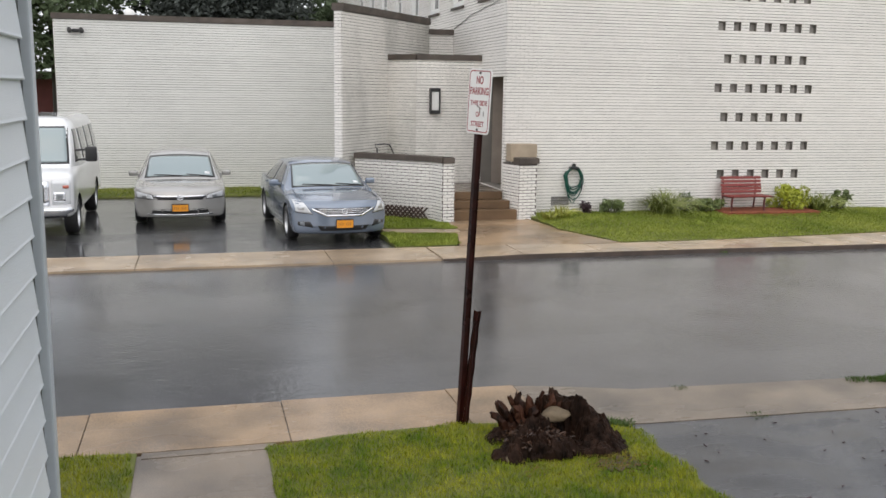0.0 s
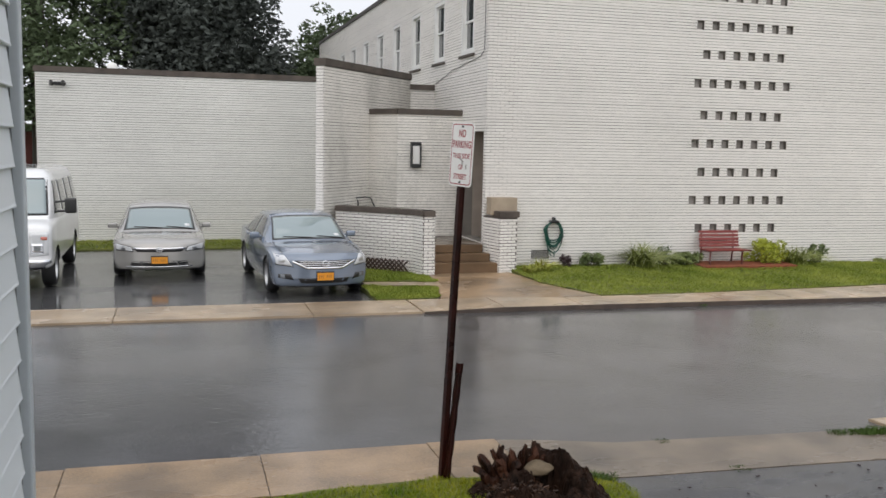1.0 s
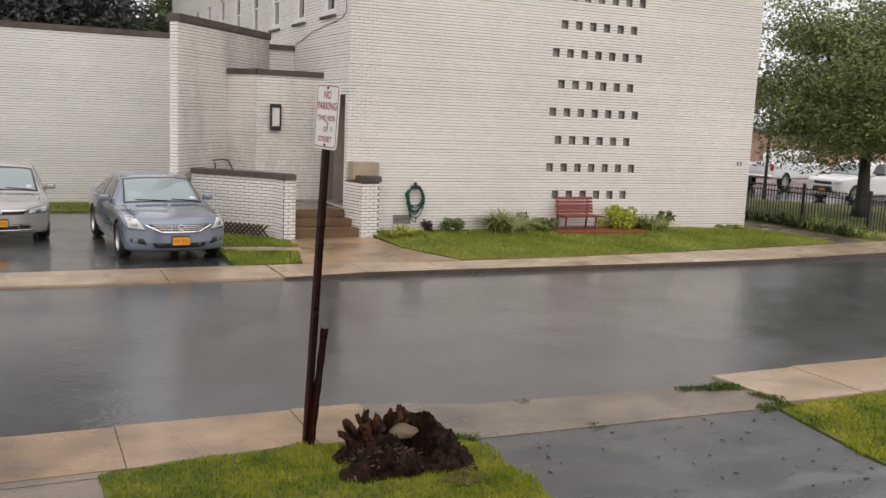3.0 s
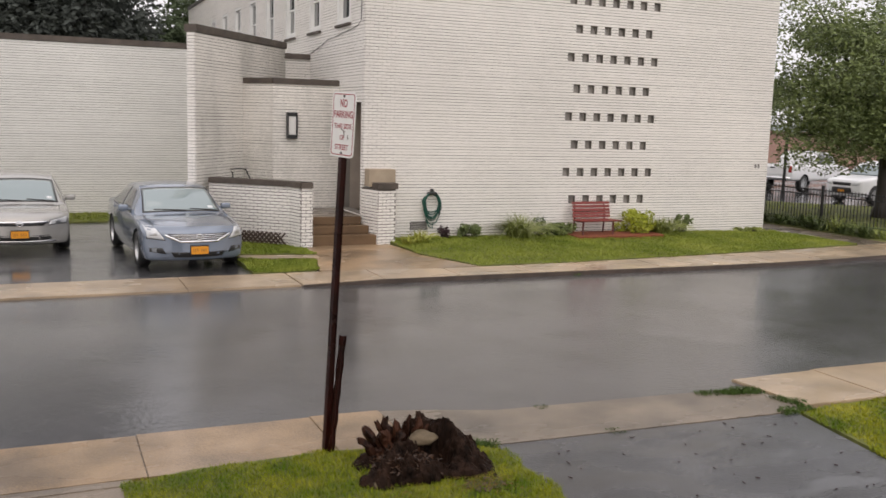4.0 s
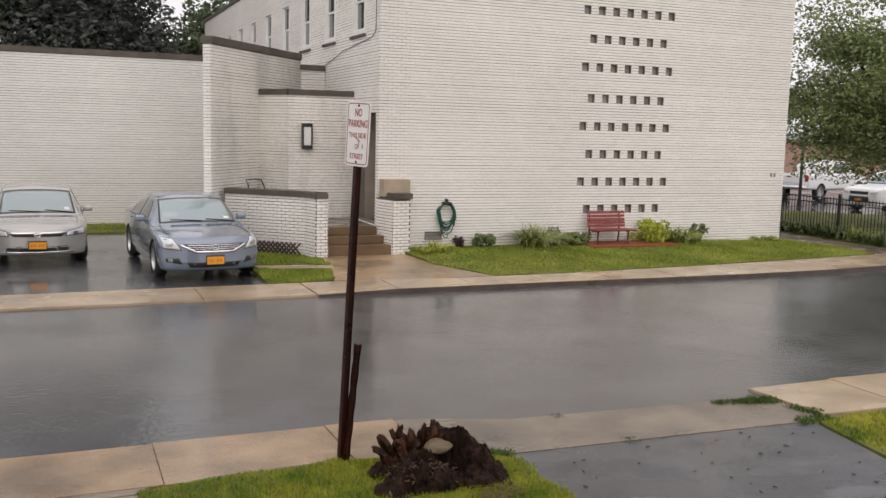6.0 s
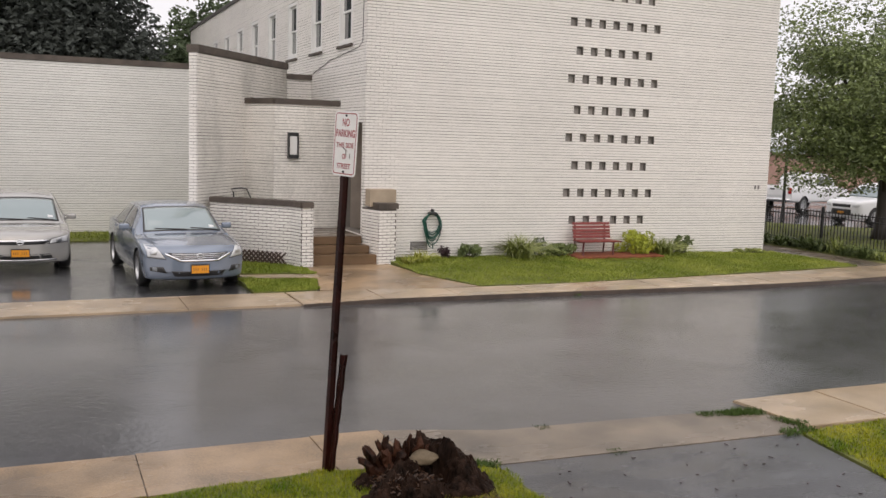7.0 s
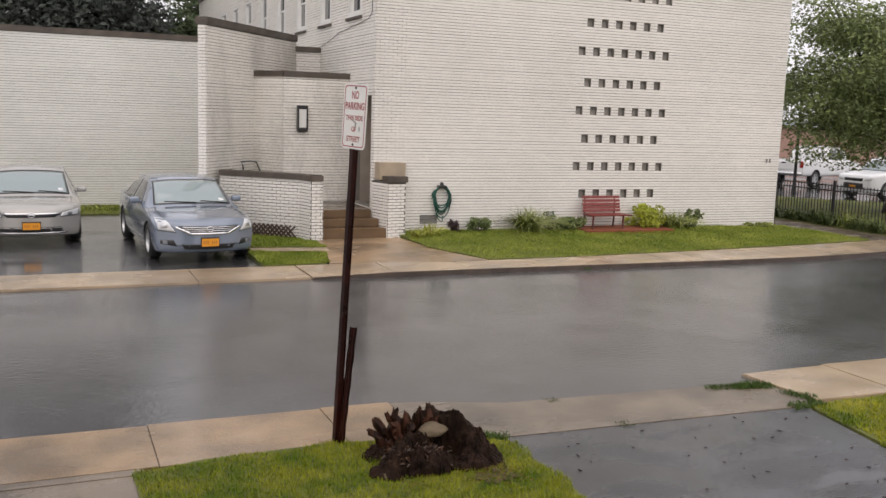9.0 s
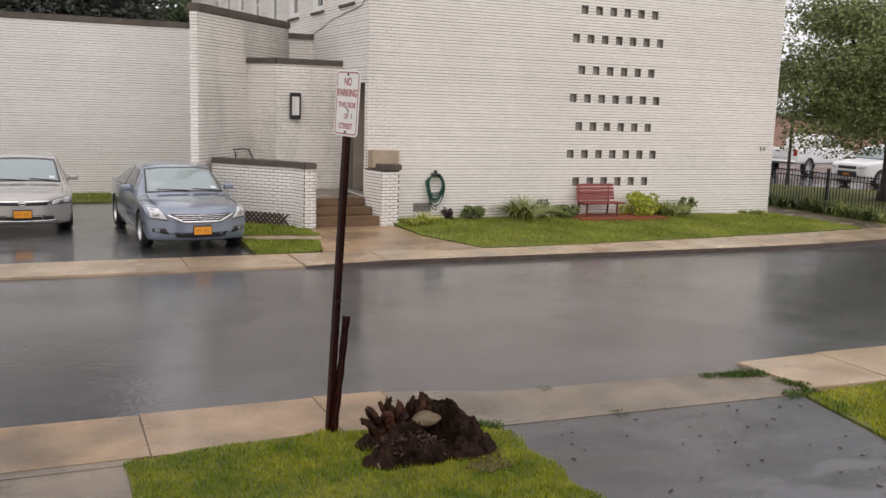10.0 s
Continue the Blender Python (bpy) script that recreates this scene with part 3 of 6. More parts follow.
brick_wall("wall", (5.31, 18.86), (5.31, 19.6), 0.12, 1.40, low, (), 0.2, M_MORTAR_DARK, 0.010, 0.012, False, 0.010)
coping("coping", lw, 1.40, 1.52, 0.04, low, 0.3)
cheek = thing("stair_cheek_wall", "white brick cheek wall beside the steps with a stone cap", "wall")
ck = [(6.62, 19.53), (6.79, 18.90), (7.22, 18.96), (7.24, 19.53)]
for a, b in zip(ck, ck[1:]):
    brick_wall("wall", a, b, 0.12, 1.37, cheek, (), 0.1, M_MORTAR_DARK, 0.010, 0.012, True, 0.010)
bm = bmesh.new()
prism(bm, [(6.78, 18.86), (7.26, 18.92), (7.26, 19.3), (6.74, 19.3)], 1.372, 1.50, 0.01)
part("coping", bm, M_COPING, cheek)
M_TAN = material("wet_tan_stone", (0.36, 0.29, 0.21), 0.5, vary=0.15, scale=4, bump=0.2)
planter = thing("stone_planter", "plain tan stone box on the cheek wall", "planter")
bm = bmesh.new()
box(bm, 6.68, 7.3, 19.2, 19.52, 1.40, 1.79, 0.012)
part("box", bm, M_TAN, planter)

# ---- the house beside the camera ----
house = thing("siding_house", "pale blue-grey vinyl sided house with a grey corner post", "house")
HX, HY = -0.43, 3.06
LAP = 0.118


def siding(p0, p1, z0, z1, parent):
    """Clapboards: each lap slants out to a rounded drip edge. The face is to the right of the way from p0 to p1."""
    p0, p1 = Vector(p0), Vector(p1)
    d = (p1 - p0).normalized()
    nn = Vector((d.y, -d.x))
    k = int((z1 - z0) / LAP)
    for i in range(k):
        z = z0 + i * LAP
        prof = [(0.0, z + LAP + 0.004), (0.002, z + LAP - 0.01), (0.013, z + 0.012), (0.0155, z + 0.004), (0.013, z), (0.0, z + 0.001), (-0.01, z + 0.001), (-0.01, z + LAP + 0.004)]
        bm = bmesh.new()
        ends = []
        for p in (p0, p1):
            ends.append([bm.verts.new((p.x + nn.x * o, p.y + nn.y * o, zz)) for o, zz in prof])
        n = len(prof)
        for j in range(n):
            bm.faces.new((ends[0][j], ends[1][j], ends[1][(j + 1) % n], ends[0][(j + 1) % n]))
        bm.faces.new(ends[0])
        bm.faces.new(ends[1][::-1])
        part("siding_board", bm, M_SIDING, parent)


siding((HX, -5.0), (HX, HY - 0.12), 0.35, 6.0, house)
siding((HX - 0.03, HY), (-7.0, HY), 0.35, 6.0, house)
bm = bmesh.new()
box(bm, -6.98, HX - 0.012, -5.0, HY - 0.012, 0.0, 6.0)
part("wall", bm, M_SIDING, house)
bm = bmesh.new()
box(bm, HX - 0.06, HX + 0.024, HY - 0.035, HY + 0.024, 0.3, 6.0, 0.006)
part("corner_post", bm, M_CORNER, house, "grey vinyl corner post")
# black strip standing in for the shade between the board ends and the post
bm = bmesh.new()
box(bm, HX - 0.012, HX - 0.006, HY - 0.13, HY - 0.036, 0.3, 6.0)
part("channel_gap", bm, M_BLACK, house)
bm = bmesh.new()
box(bm, -7.2, HX + 0.25, -5.2, HY + 0.25, 6.0, 6.25)
part("roof", bm, M_ROOF, house)
# ---- vehicles ----
def paint(name, base, metal=0.25, rough=0.28):
    return material(name, base, rough, metal=metal, vary=0.05, scale=1.5, fine=300, coat=1.0, bump=0.06, bump_scale=140)


M_BLUE = paint("wet_blue_grey_paint", (0.19, 0.23, 0.295), 0.3, 0.18)
M_SILVER = paint("wet_silver_paint", (0.375, 0.368, 0.35), 0.25, 0.2)
M_WHITE = paint("wet_white_paint", (0.78, 0.79, 0.80), 0.0, 0.3)
# windscreen base is lightened to stand in for the reflected sky
M_CARGLASS = glass("sky_toned_car_glass", (0.23, 0.29, 0.30), 0.04, 1.0)
M_SIDEGLASS = glass("dark_side_glass", (0.015, 0.018, 0.02), 0.04, 0.6)
M_RUBBER = material("wet_rubber", (0.014, 0.014, 0.014), 0.5, vary=0.2, scale=8)
M_PLASTIC = material("black_plastic", (0.02, 0.02, 0.021), 0.4, vary=0.2, scale=8)
M_CHROME = material("chrome", (0.75, 0.76, 0.78), 0.12, metal=1.0, vary=0.03)
M_ALLOY = material("alloy_rim", (0.55, 0.56, 0.57), 0.28, metal=0.9, vary=0.08)
M_LAMP = glass("headlight_lens", (0.62, 0.64, 0.66), 0.08, 0.9)
M_FOG = glass("dim_fog_lens", (0.16, 0.18, 0.2), 0.08, 0.8)
M_REDLENS = glass("red_lens", (0.45, 0.02, 0.02), 0.1)
M_ORANGE = material("orange_plate", (0.72, 0.29, 0.02), 0.35, vary=0.06, scale=10)
M_NAVY = material("dark_plate_marks", (0.28, 0.11, 0.03), 0.4, vary=0.1)
M_PAPER = material("white_sticker", (0.7, 0.72, 0.74), 0.5, vary=0.05)

from mathutils.bvhtree import BVHTree


def smooth_interp(s, xs, ys):
    """Monotone, rounded interpolation through control values."""
    i = int(np.clip(np.searchsorted(xs, s) - 1, 0, len(xs) - 2))
    t = (s - xs[i]) / (xs[i + 1] - xs[i])

    def slope(k):
        if k == 0 or k == len(xs) - 1:
            a, b = (0, 1) if k == 0 else (len(xs) - 2, len(xs) - 1)
            return (ys[b] - ys[a]) / (xs[b] - xs[a])
        d0, d1 = (ys[k] - ys[k - 1]) / (xs[k] - xs[k - 1]), (ys[k + 1] - ys[k]) / (xs[k + 1] - xs[k])
        return 0.0 if d0 * d1 <= 0 else 2 * d0 * d1 / (d0 + d1)
    h = xs[i + 1] - xs[i]
    a, b = slope(i) * h, slope(i + 1) * h
    return ys[i] * (2 * t ** 3 - 3 * t * t + 1) + a * (t ** 3 - 2 * t * t + t) + ys[i + 1] * (3 * t * t - 2 * t ** 3) + b * (t ** 3 - t * t)


def loft(sections):
    """A closed skin over closed sections of equal length."""
    V, F = [], []
    k = len(sections[0])
    for sec in sections:
        V.extend(sec)
    for i in range(len(sections) - 1):
        for j in range(k):
            F.append((i * k + j, i * k + (j + 1) % k, (i + 1) * k + (j + 1) % k, (i + 1) * k + j))
    F.append(tuple(range(k))[::-1])
    F.append(tuple((len(sections) - 1) * k + j for j in range(k)))
    return V, F


def car_shell(stations, n_up=4.0, n_low=7.0, steps=70, taper=0.0, half=14, mid=0.5, ref=0.5):
    """Sections of a car body. stations: distance from the nose, half width, bottom, top."""
    xs = [q[0] for q in stations]
    secs = []
    for i in range(steps + 1):
        t = i / steps
        s = xs[0] + (xs[-1] - xs[0]) * (0.5 - 0.5 * math.cos(math.pi * t)) * 0.6 + (xs[-1] - xs[0]) * t * 0.4
        w, zb, zt = (smooth_interp(s, xs, [q[k] for q in stations]) for k in (1, 2, 3))
        zm = zb + (zt - zb) * mid
        ring = []
        for j in range(4 * half):
            a = 2 * math.pi * j / (4 * half)
            c, sn = math.cos(a), math.sin(a)
            n = n_up if sn >= 0 else n_low
            x = math.copysign(abs(c) ** (2 / n), c) * w
            z = zm + math.copysign(abs(sn) ** (2 / n), sn) * ((zt - zm) if sn >= 0 else (zm - zb))
            if taper and sn > 0:
                x *= 1 - taper * (z - zm) / ref
            ring.append((x, s, z))
        secs.append(ring)
    return loft(secs)


def patch(name, bvh, quad, side, mat, parent, lift=0.006, nu=10, nv=6, label=""):
    """A thin panel laid on a skin: quad are four corners, seen from the front (x, z), the side (y, z), the top (x, y) or the back (x, z)."""
    way = {"front": Vector((0, 1, 0)), "back": Vector((0, -1, 0)), "right": Vector((-1, 0, 0)), "left": Vector((1, 0, 0)), "top": Vector((0, 0, -1))}[side]
    outer, inner = [], []
    for j in range(nv + 1):
        for i in range(nu + 1):
            u, v = i / nu, j / nv
            a = [(1 - u) * (1 - v) * quad[0][k] + u * (1 - v) * quad[1][k] + u * v * quad[2][k] + (1 - u) * v * quad[3][k] for k in (0, 1)]
            o = {"front": (a[0], -9, a[1]), "back": (a[0], 15, a[1]), "right": (9, a[0], a[1]), "left": (-9, a[0], a[1]), "top": (a[0], a[1], 9)}[side]
            hit, nr, _, _ = bvh.ray_cast(Vector(o), way)
            if hit is None:
                hit, nr, _, _ = bvh.find_nearest(Vector(o) + way * 9.5)
            outer.append(hit - way * lift)
            inner.append(hit + way * 0.012)
    n = (nu + 1) * (nv + 1)
    F = []
    for j in range(nv):
        for i in range(nu):
            a = j * (nu + 1) + i
            F.append((a, a + 1, a + nu + 2, a + nu + 1))
    rim = [i for i in range(nu + 1)] + [j * (nu + 1) + nu for j in range(1, nv + 1)] + [nv * (nu + 1) + i for i in range(nu - 1, -1, -1)] + [j * (nu + 1) for j in range(nv - 1, 0, -1)]
    for a, b in zip(rim, rim[1:] + rim[:1]):
        F.append((a, n + a, n + b, b))
    bm = bmesh.new()
    vs = [bm.verts.new(v) for v in outer + inner]
    for q in F:
        bm.faces.new([vs[i] for i in q])
    bmesh.ops.delete(bm, geom=[v for v in bm.verts if not v.link_faces], context="VERTS")
    ob = part(name, bm, mat, parent, label)
    for q in ob.data.polygons[:nu * nv]:
        q.use_smooth = True
    return ob


def shell(name, VF, mat, parent, label=""):
    ob = mesh_object(name, VF[0], VF[1], mat, parent, label)
    for q in ob.data.polygons:
        q.use_smooth = len(q.vertices) == 4
    return ob, BVHTree.FromPolygons([Vector(v) for v in VF[0]], VF[1])


def lathe(bm, prof, sides, axis_x):
    """A ring round the x axis from a profile of (x, r)."""
    rings = [[bm.verts.new((axis_x + x, r * math.cos(2 * math.pi * k / sides), r * math.sin(2 * math.pi * k / sides))) for k in range(sides)] for x, r in prof]
    for a, b in zip(rings, rings[1:]):
        for k in range(sides):
            bm.faces.new((a[k], a[(k + 1) % sides], b[(k + 1) % sides], b[k]))
    return rings


def wheel(parent, x, y, radius, width, out, rim_mat=None, spokes=7):
    """A wheel: tyre with rounded shoulders, dished rim with spokes. out: +1 or -1, the outer side."""
    w = new("wheel")
    w.parent = parent
    w.location = (x, y, radius)
    h = width / 2
    bm = bmesh.new()
    lathe(bm, [(-h, radius * 0.66), (-h * 1.02, radius * 0.85), (-h * 0.8, radius * 0.98), (0, radius), (h * 0.8, radius * 0.98), (h * 1.02, radius * 0.85), (h, radius * 0.66)], 28, 0)
    part("tyre", bm, M_RUBBER, w, smooth=True)
    bm = bmesh.new()
    lathe(bm, [(out * h * 0.95, radius * 0.68), (out * h * 0.9, radius * 0.62), (out * h * 0.3, radius * 0.58), (out * h * 0.25, 0.01)], 28, 0)
    for k in range(spokes):
        box(bm, out * h * 0.45 - 0.02, out * h * 0.45 + 0.03, -0.022, 0.022, 0.03, radius * 0.62, 0.006, Matrix.Rotation(2 * math.pi * k / spokes, 4, "X"))
    lathe(bm, [(out * h * 0.6, 0.01), (out * h * 0.62, 0.055), (out * h * 0.3, 0.07)], 14, 0)
    part("rim", bm, rim_mat or M_ALLOY, w)
    return w


def mirror(parent, x, y, z, out, mat, size=(0.2, 0.1, 0.13)):
    m = new("mirror")
    m.parent = parent
    bm = bmesh.new()
    box(bm, x, x + out * size[0], y, y + size[1], z, z + size[2], 0.03)
    box(bm, x - out * 0.06, x + out * 0.03, y + 0.03, y + 0.07, z + 0.0, z + 0.05, 0.01)
    part("housing", bm, mat, m, smooth=True)
    bm = bmesh.new()
    box(bm, x + out * 0.025, x + out * (size[0] - 0.02), y + size[1] - 0.004, y + size[1] + 0.003, z + 0.02, z + size[2] - 0.02)
    part("mirror_glass", bm, M_CHROME, m)


def number_plate(parent, x, y, z, back=False):
    """An orange plate in a dark holder; its writing is plain bars."""
    p = new("number_plate")
    p.parent = parent
    p.location = (x, y, z)
    bm = bmesh.new()
    box(bm, -0.162, 0.162, 0.0, 0.02, -0.085, 0.085, 0.006)
    part("plate_holder", bm, M_PLASTIC, p)
    bm = bmesh.new()
    box(bm, -0.15, 0.15, -0.006, 0.004, -0.075, 0.062, 0.003)
    part("plate_sheet", bm, M_ORANGE, p, "orange number plate")
    for k in range(7):
        if k != 3:
            bm = bmesh.new()
            box(bm, -0.12 + k * 0.036, -0.108 + k * 0.036, -0.009, -0.005, -0.03, 0.02)
            part("plate_bar", bm, M_NAVY, p)


# a saloon's body: each curve runs from the nose (0) to the tail (4.82)
BOTTOM = ((0, 0.36), (0.03, 0.27), (0.08, 0.215), (0.2, 0.19), (3.6, 0.19), (4.3, 0.21), (4.6, 0.23), (4.77, 0.27), (4.82, 0.38))
SILL_W = ((0, 0.68), (0.03, 0.73), (0.08, 0.77), (0.2, 0.80), (4.0, 0.80), (4.3, 0.79), (4.6, 0.77), (4.77, 0.73), (4.82, 0.66))
WIDEST = ((0, 0.77), (0.03, 0.82), (0.08, 0.86), (0.2, 0.885), (0.45, 0.90), (0.85, 0.905), (3.6, 0.905), (4.3, 0.895), (4.6, 0.88), (4.77, 0.84), (4.82, 0.77))
SHOULDER_Z = ((0, 0.54), (0.03, 0.585), (0.08, 0.63), (0.2, 0.69), (0.45, 0.76), (0.85, 0.825), (1.3, 0.873), (2.05, 0.905), (3.2, 0.925), (4.3, 0.95), (4.6, 0.94), (4.77, 0.87), (4.82, 0.80))
SHOULDER_W = ((0, 0.76), (0.03, 0.81), (0.08, 0.845), (0.2, 0.87), (0.45, 0.88), (0.85, 0.88), (1.3, 0.872), (2.05, 0.865), (3.6, 0.865), (4.3, 0.85), (4.6, 0.835), (4.77, 0.81), (4.82, 0.76))
EDGE_Z = ((0, 0.635), (0.03, 0.695), (0.08, 0.73), (0.2, 0.775), (0.45, 0.815), (0.85, 0.865), (1.15, 0.895), (1.3, 0.95), (1.65, 1.145), (2.05, 1.315), (2.3, 1.358), (2.7, 1.38), (3.2, 1.36),
          (3.6, 1.275), (4.0, 1.12), (4.3, 1.02), (4.6, 0.975), (4.77, 0.915), (4.82, 0.86))
EDGE_W = ((0, 0.70), (0.08, 0.735), (0.45, 0.755), (0.85, 0.755), (1.15, 0.745), (1.65, 0.675), (2.05, 0.625), (2.7, 0.60), (3.2, 0.595), (3.6, 0.60), (4.0, 0.64), (4.3, 0.69), (4.6, 0.70), (4.77, 0.69), (4.82, 0.66))
CROWN = ((0, 0.03), (0.2, 0.025), (0.45, 0.03), (1.3, 0.028), (2.05, 0.037), (2.7, 0.045), (3.6, 0.035), (4.3, 0.025), (4.82, 0.015))
SWEEP = ((0, 0.30), (0.08, 0.29), (0.2, 0.26), (0.85, 0.19), (1.3, 0.19), (2.05, 0.11), (2.7, 0.0), (3.6, -0.08), (4.3, -0.15), (4.82, -0.2))
N_LOW, N_SIDE, N_TOP = 9, 5, 8


class CarSkin:
    """The outer surface of a saloon, as a function of the way from the nose and of the place on the half section."""

    def __init__(self, length, width, keys, rise_by):
        self.curves = [tuple(zip(*c)) for c in (BOTTOM, SILL_W, WIDEST, SHOULDER_Z, SHOULDER_W, EDGE_Z, EDGE_W, CROWN, SWEEP)]
        self.xs = self.curves[5][0]
        self.k0, self.k1 = zip(*keys)
        self.sw, self.up = width / 1.81, rise_by
        self.length = length

    def section(self, s):
        zb, wb, w, zs, ws, ze, we, crown, bow = (smooth_interp(s, xs, ys) for xs, ys in self.curves)
        zc = ze + crown
        zw = 0.48
        pts = [(0, zb), (wb * 0.5, zb), (wb - 0.03, zb), (wb + (w - wb) * 0.5, zb + 0.03), (w - 0.012, zb + (zw - zb) * 0.55), (w, zw),
               (w - 0.003, zw + (zs - zw) * 0.4), (ws + (w - ws) * 0.45, zw + (zs - zw) * 0.78), (ws + 0.010, zs - 0.022), (ws, zs)]
        for k in range(1, N_SIDE + 1):
            t = k / N_SIDE
            pts.append((ws + (we - ws) * t + 0.012 * math.sin(math.pi * t), zs + (ze - zs) * t))
        for k in range(1, N_TOP + 1):
            t = k / N_TOP
            pts.append((we * (1 - t), zc - (zc - ze) * (1 - t) ** 2.6))
        return pts, w, bow

    def point(self, s, u, side=1, squeeze=1.0):
        """u runs along the half section: 0 at the bottom, 9 at the shoulder, 14 at the roof rail or bonnet edge, 22 on the centre line."""
        pts, w, bow = self.section(s)
        i = min(int(u), len(pts) - 2)
        f = u - i
        x, z = pts[i][0] + (pts[i + 1][0] - pts[i][0]) * f, pts[i][1] + (pts[i + 1][1] - pts[i][1]) * f
        x *= squeeze
        y = float(np.interp(s, self.k0, self.k1)) + bow * min(1.0, abs(x) / w) ** 2.4
        lift = self.up * max(0.0, min(1.0, (z - 0.9) / 0.5))
        return Vector((side * x * self.sw, y, z + lift))

    def body(self):
        bm = bmesh.new()
        n = N_LOW + N_SIDE + N_TOP
        stops = sorted({*self.xs, *[4.82 * k / 64 for k in range(65)]})
        rings = []
        for s, q in [(0.0, q) for q in (0.0, 0.15, 0.3, 0.45, 0.6, 0.75, 0.9)] + [(s, 1.0) for s in stops] + [(4.82, q) for q in (0.85, 0.6, 0.3, 0.0)]:
            right = [self.point(s, u, 1, q) for u in range(n + 1)]
            left = [self.point(s, u, -1, q) for u in range(n - 1, 0, -1)]
            rings.append([bm.verts.new(p) for p in right + left])
        m = len(rings[0])
        for a, b in zip(rings, rings[1:]):
            for k in range(m):
                bm.faces.new((a[k], a[(k + 1) % m], b[(k + 1) % m], b[k]))
        bmesh.ops.remove_doubles(bm, verts=bm.verts, dist=0.0004)
        bmesh.ops.dissolve_degenerate(bm, edges=bm.edges, dist=0.0003)
        bmesh.ops.recalc_face_normals(bm, faces=bm.faces)
        return bm

    def panel(self, name, su, side, mat, parent, lift=0.004, ns=10, nu=6, label=""):
        """A thin pane or strip on the skin between four (s, u) corners; side 0 spans both halves over the top."""
        corner = su
        grid = []
        for i in range(ns + 1):
            row = []
            for j in range(nu + 1):
                a, b = i / ns, j / nu
                s, u = [(1 - a) * (1 - b) * corner[0][k] + a * (1 - b) * corner[1][k] + a * b * corner[2][k] + (1 - a) * b * corner[3][k] for k in (0, 1)]
                sd = side
                if side == 0:
                    sd, u = (1, u) if u <= 22 else (-1, 44 - u)
                p = self.point(s, u, sd)
                d1 = self.point(min(4.8, s + 0.02), u, sd) - self.point(max(0.0, s - 0.02), u, sd)
                d2 = self.point(s, min(22, u + 0.3), sd) - self.point(s, max(0, u - 0.3), sd)
                nn = d1.cross(d2)
                nn = nn.normalized() if nn.length > 1e-9 else Vector((0, 0, 1))
                if nn.z < 0 or (abs(nn.z) < 0.2 and nn.x * sd < 0):
                    nn = -nn
                row.append((p + nn * lift, p - nn * 0.006))
            grid.append(row)
        bm = bmesh.new()
        top = [[bm.verts.new(q[0]) for q in row] for row in grid]
        low = [[bm.verts.new(q[1]) for q in row] for row in grid]
        for i in range(ns):
            for j in range(nu):
                bm.faces.new((top[i][j], top[i + 1][j], top[i + 1][j + 1], top[i][j + 1]))
        for i in range(ns):
            for j in (0, nu):
                bm.faces.new((top[i][j], low[i][j], low[i + 1][j], top[i + 1][j]))
        for j in range(nu):
            for i in (0, ns):
                bm.faces.new((top[i][j], top[i][j + 1], low[i][j + 1], low[i][j]))
        bmesh.ops.delete(bm, geom=[v for v in bm.verts if not v.link_faces], context="VERTS")
        bmesh.ops.recalc_face_normals(bm, faces=bm.faces)
        ob = part(name, bm, mat, parent, label)
        for q in ob.data.polygons[:ns * nu]:
            q.use_smooth = True
        return ob


def cut_wheel_wells(body, places, radius, axle=0.33):
    """Cuts round wells into the sides of a body; the cut faces are dark."""
    for x0, x1, y in places:
        bm = bmesh.new()
        lathe_pts = [(radius * math.cos(2 * math.pi * k / 32), radius * math.sin(2 * math.pi * k / 32)) for k in range(32)]
        a = [bm.verts.new((x0, y + p, axle + q)) for p, q in lathe_pts]
        b = [bm.verts.new((x1, y + p, axle + q)) for p, q in lathe_pts]
        bm.faces.new(a)
        bm.faces.new(b[::-1])
        for k in range(32):
            bm.faces.new((a[k], b[k], b[(k + 1) % 32], a[(k + 1) % 32]))
        bmesh.ops.recalc_face_normals(bm, faces=bm.faces)
        for q in bm.faces:
            q.material_index = 1
        me = bpy.data.meshes.new("cutter")
        bm.to_mesh(me)
        bm.free()
        me.materials.append(M_PLASTIC)
        me.materials.append(M_PLASTIC)
        cutter = bpy.data.objects.new("cutter", me)
        scene.collection.objects.link(cutter)
        cutter.matrix_world = body.parent.matrix_world.copy() if body.parent else Matrix()
        mod = body.modifiers.new("well", "BOOLEAN")
        mod.operation, mod.solver, mod.object = "DIFFERENCE", "EXACT", cutter
        bpy.context.view_layer.update()
        cut = bpy.data.meshes.new_from_object(body.evaluated_get(bpy.context.evaluated_depsgraph_get()))
        body.modifiers.remove(mod)
        body.data = cut
        bpy.data.objects.remove(cutter)
    body.data.set_sharp_from_angle(angle=radians(38))


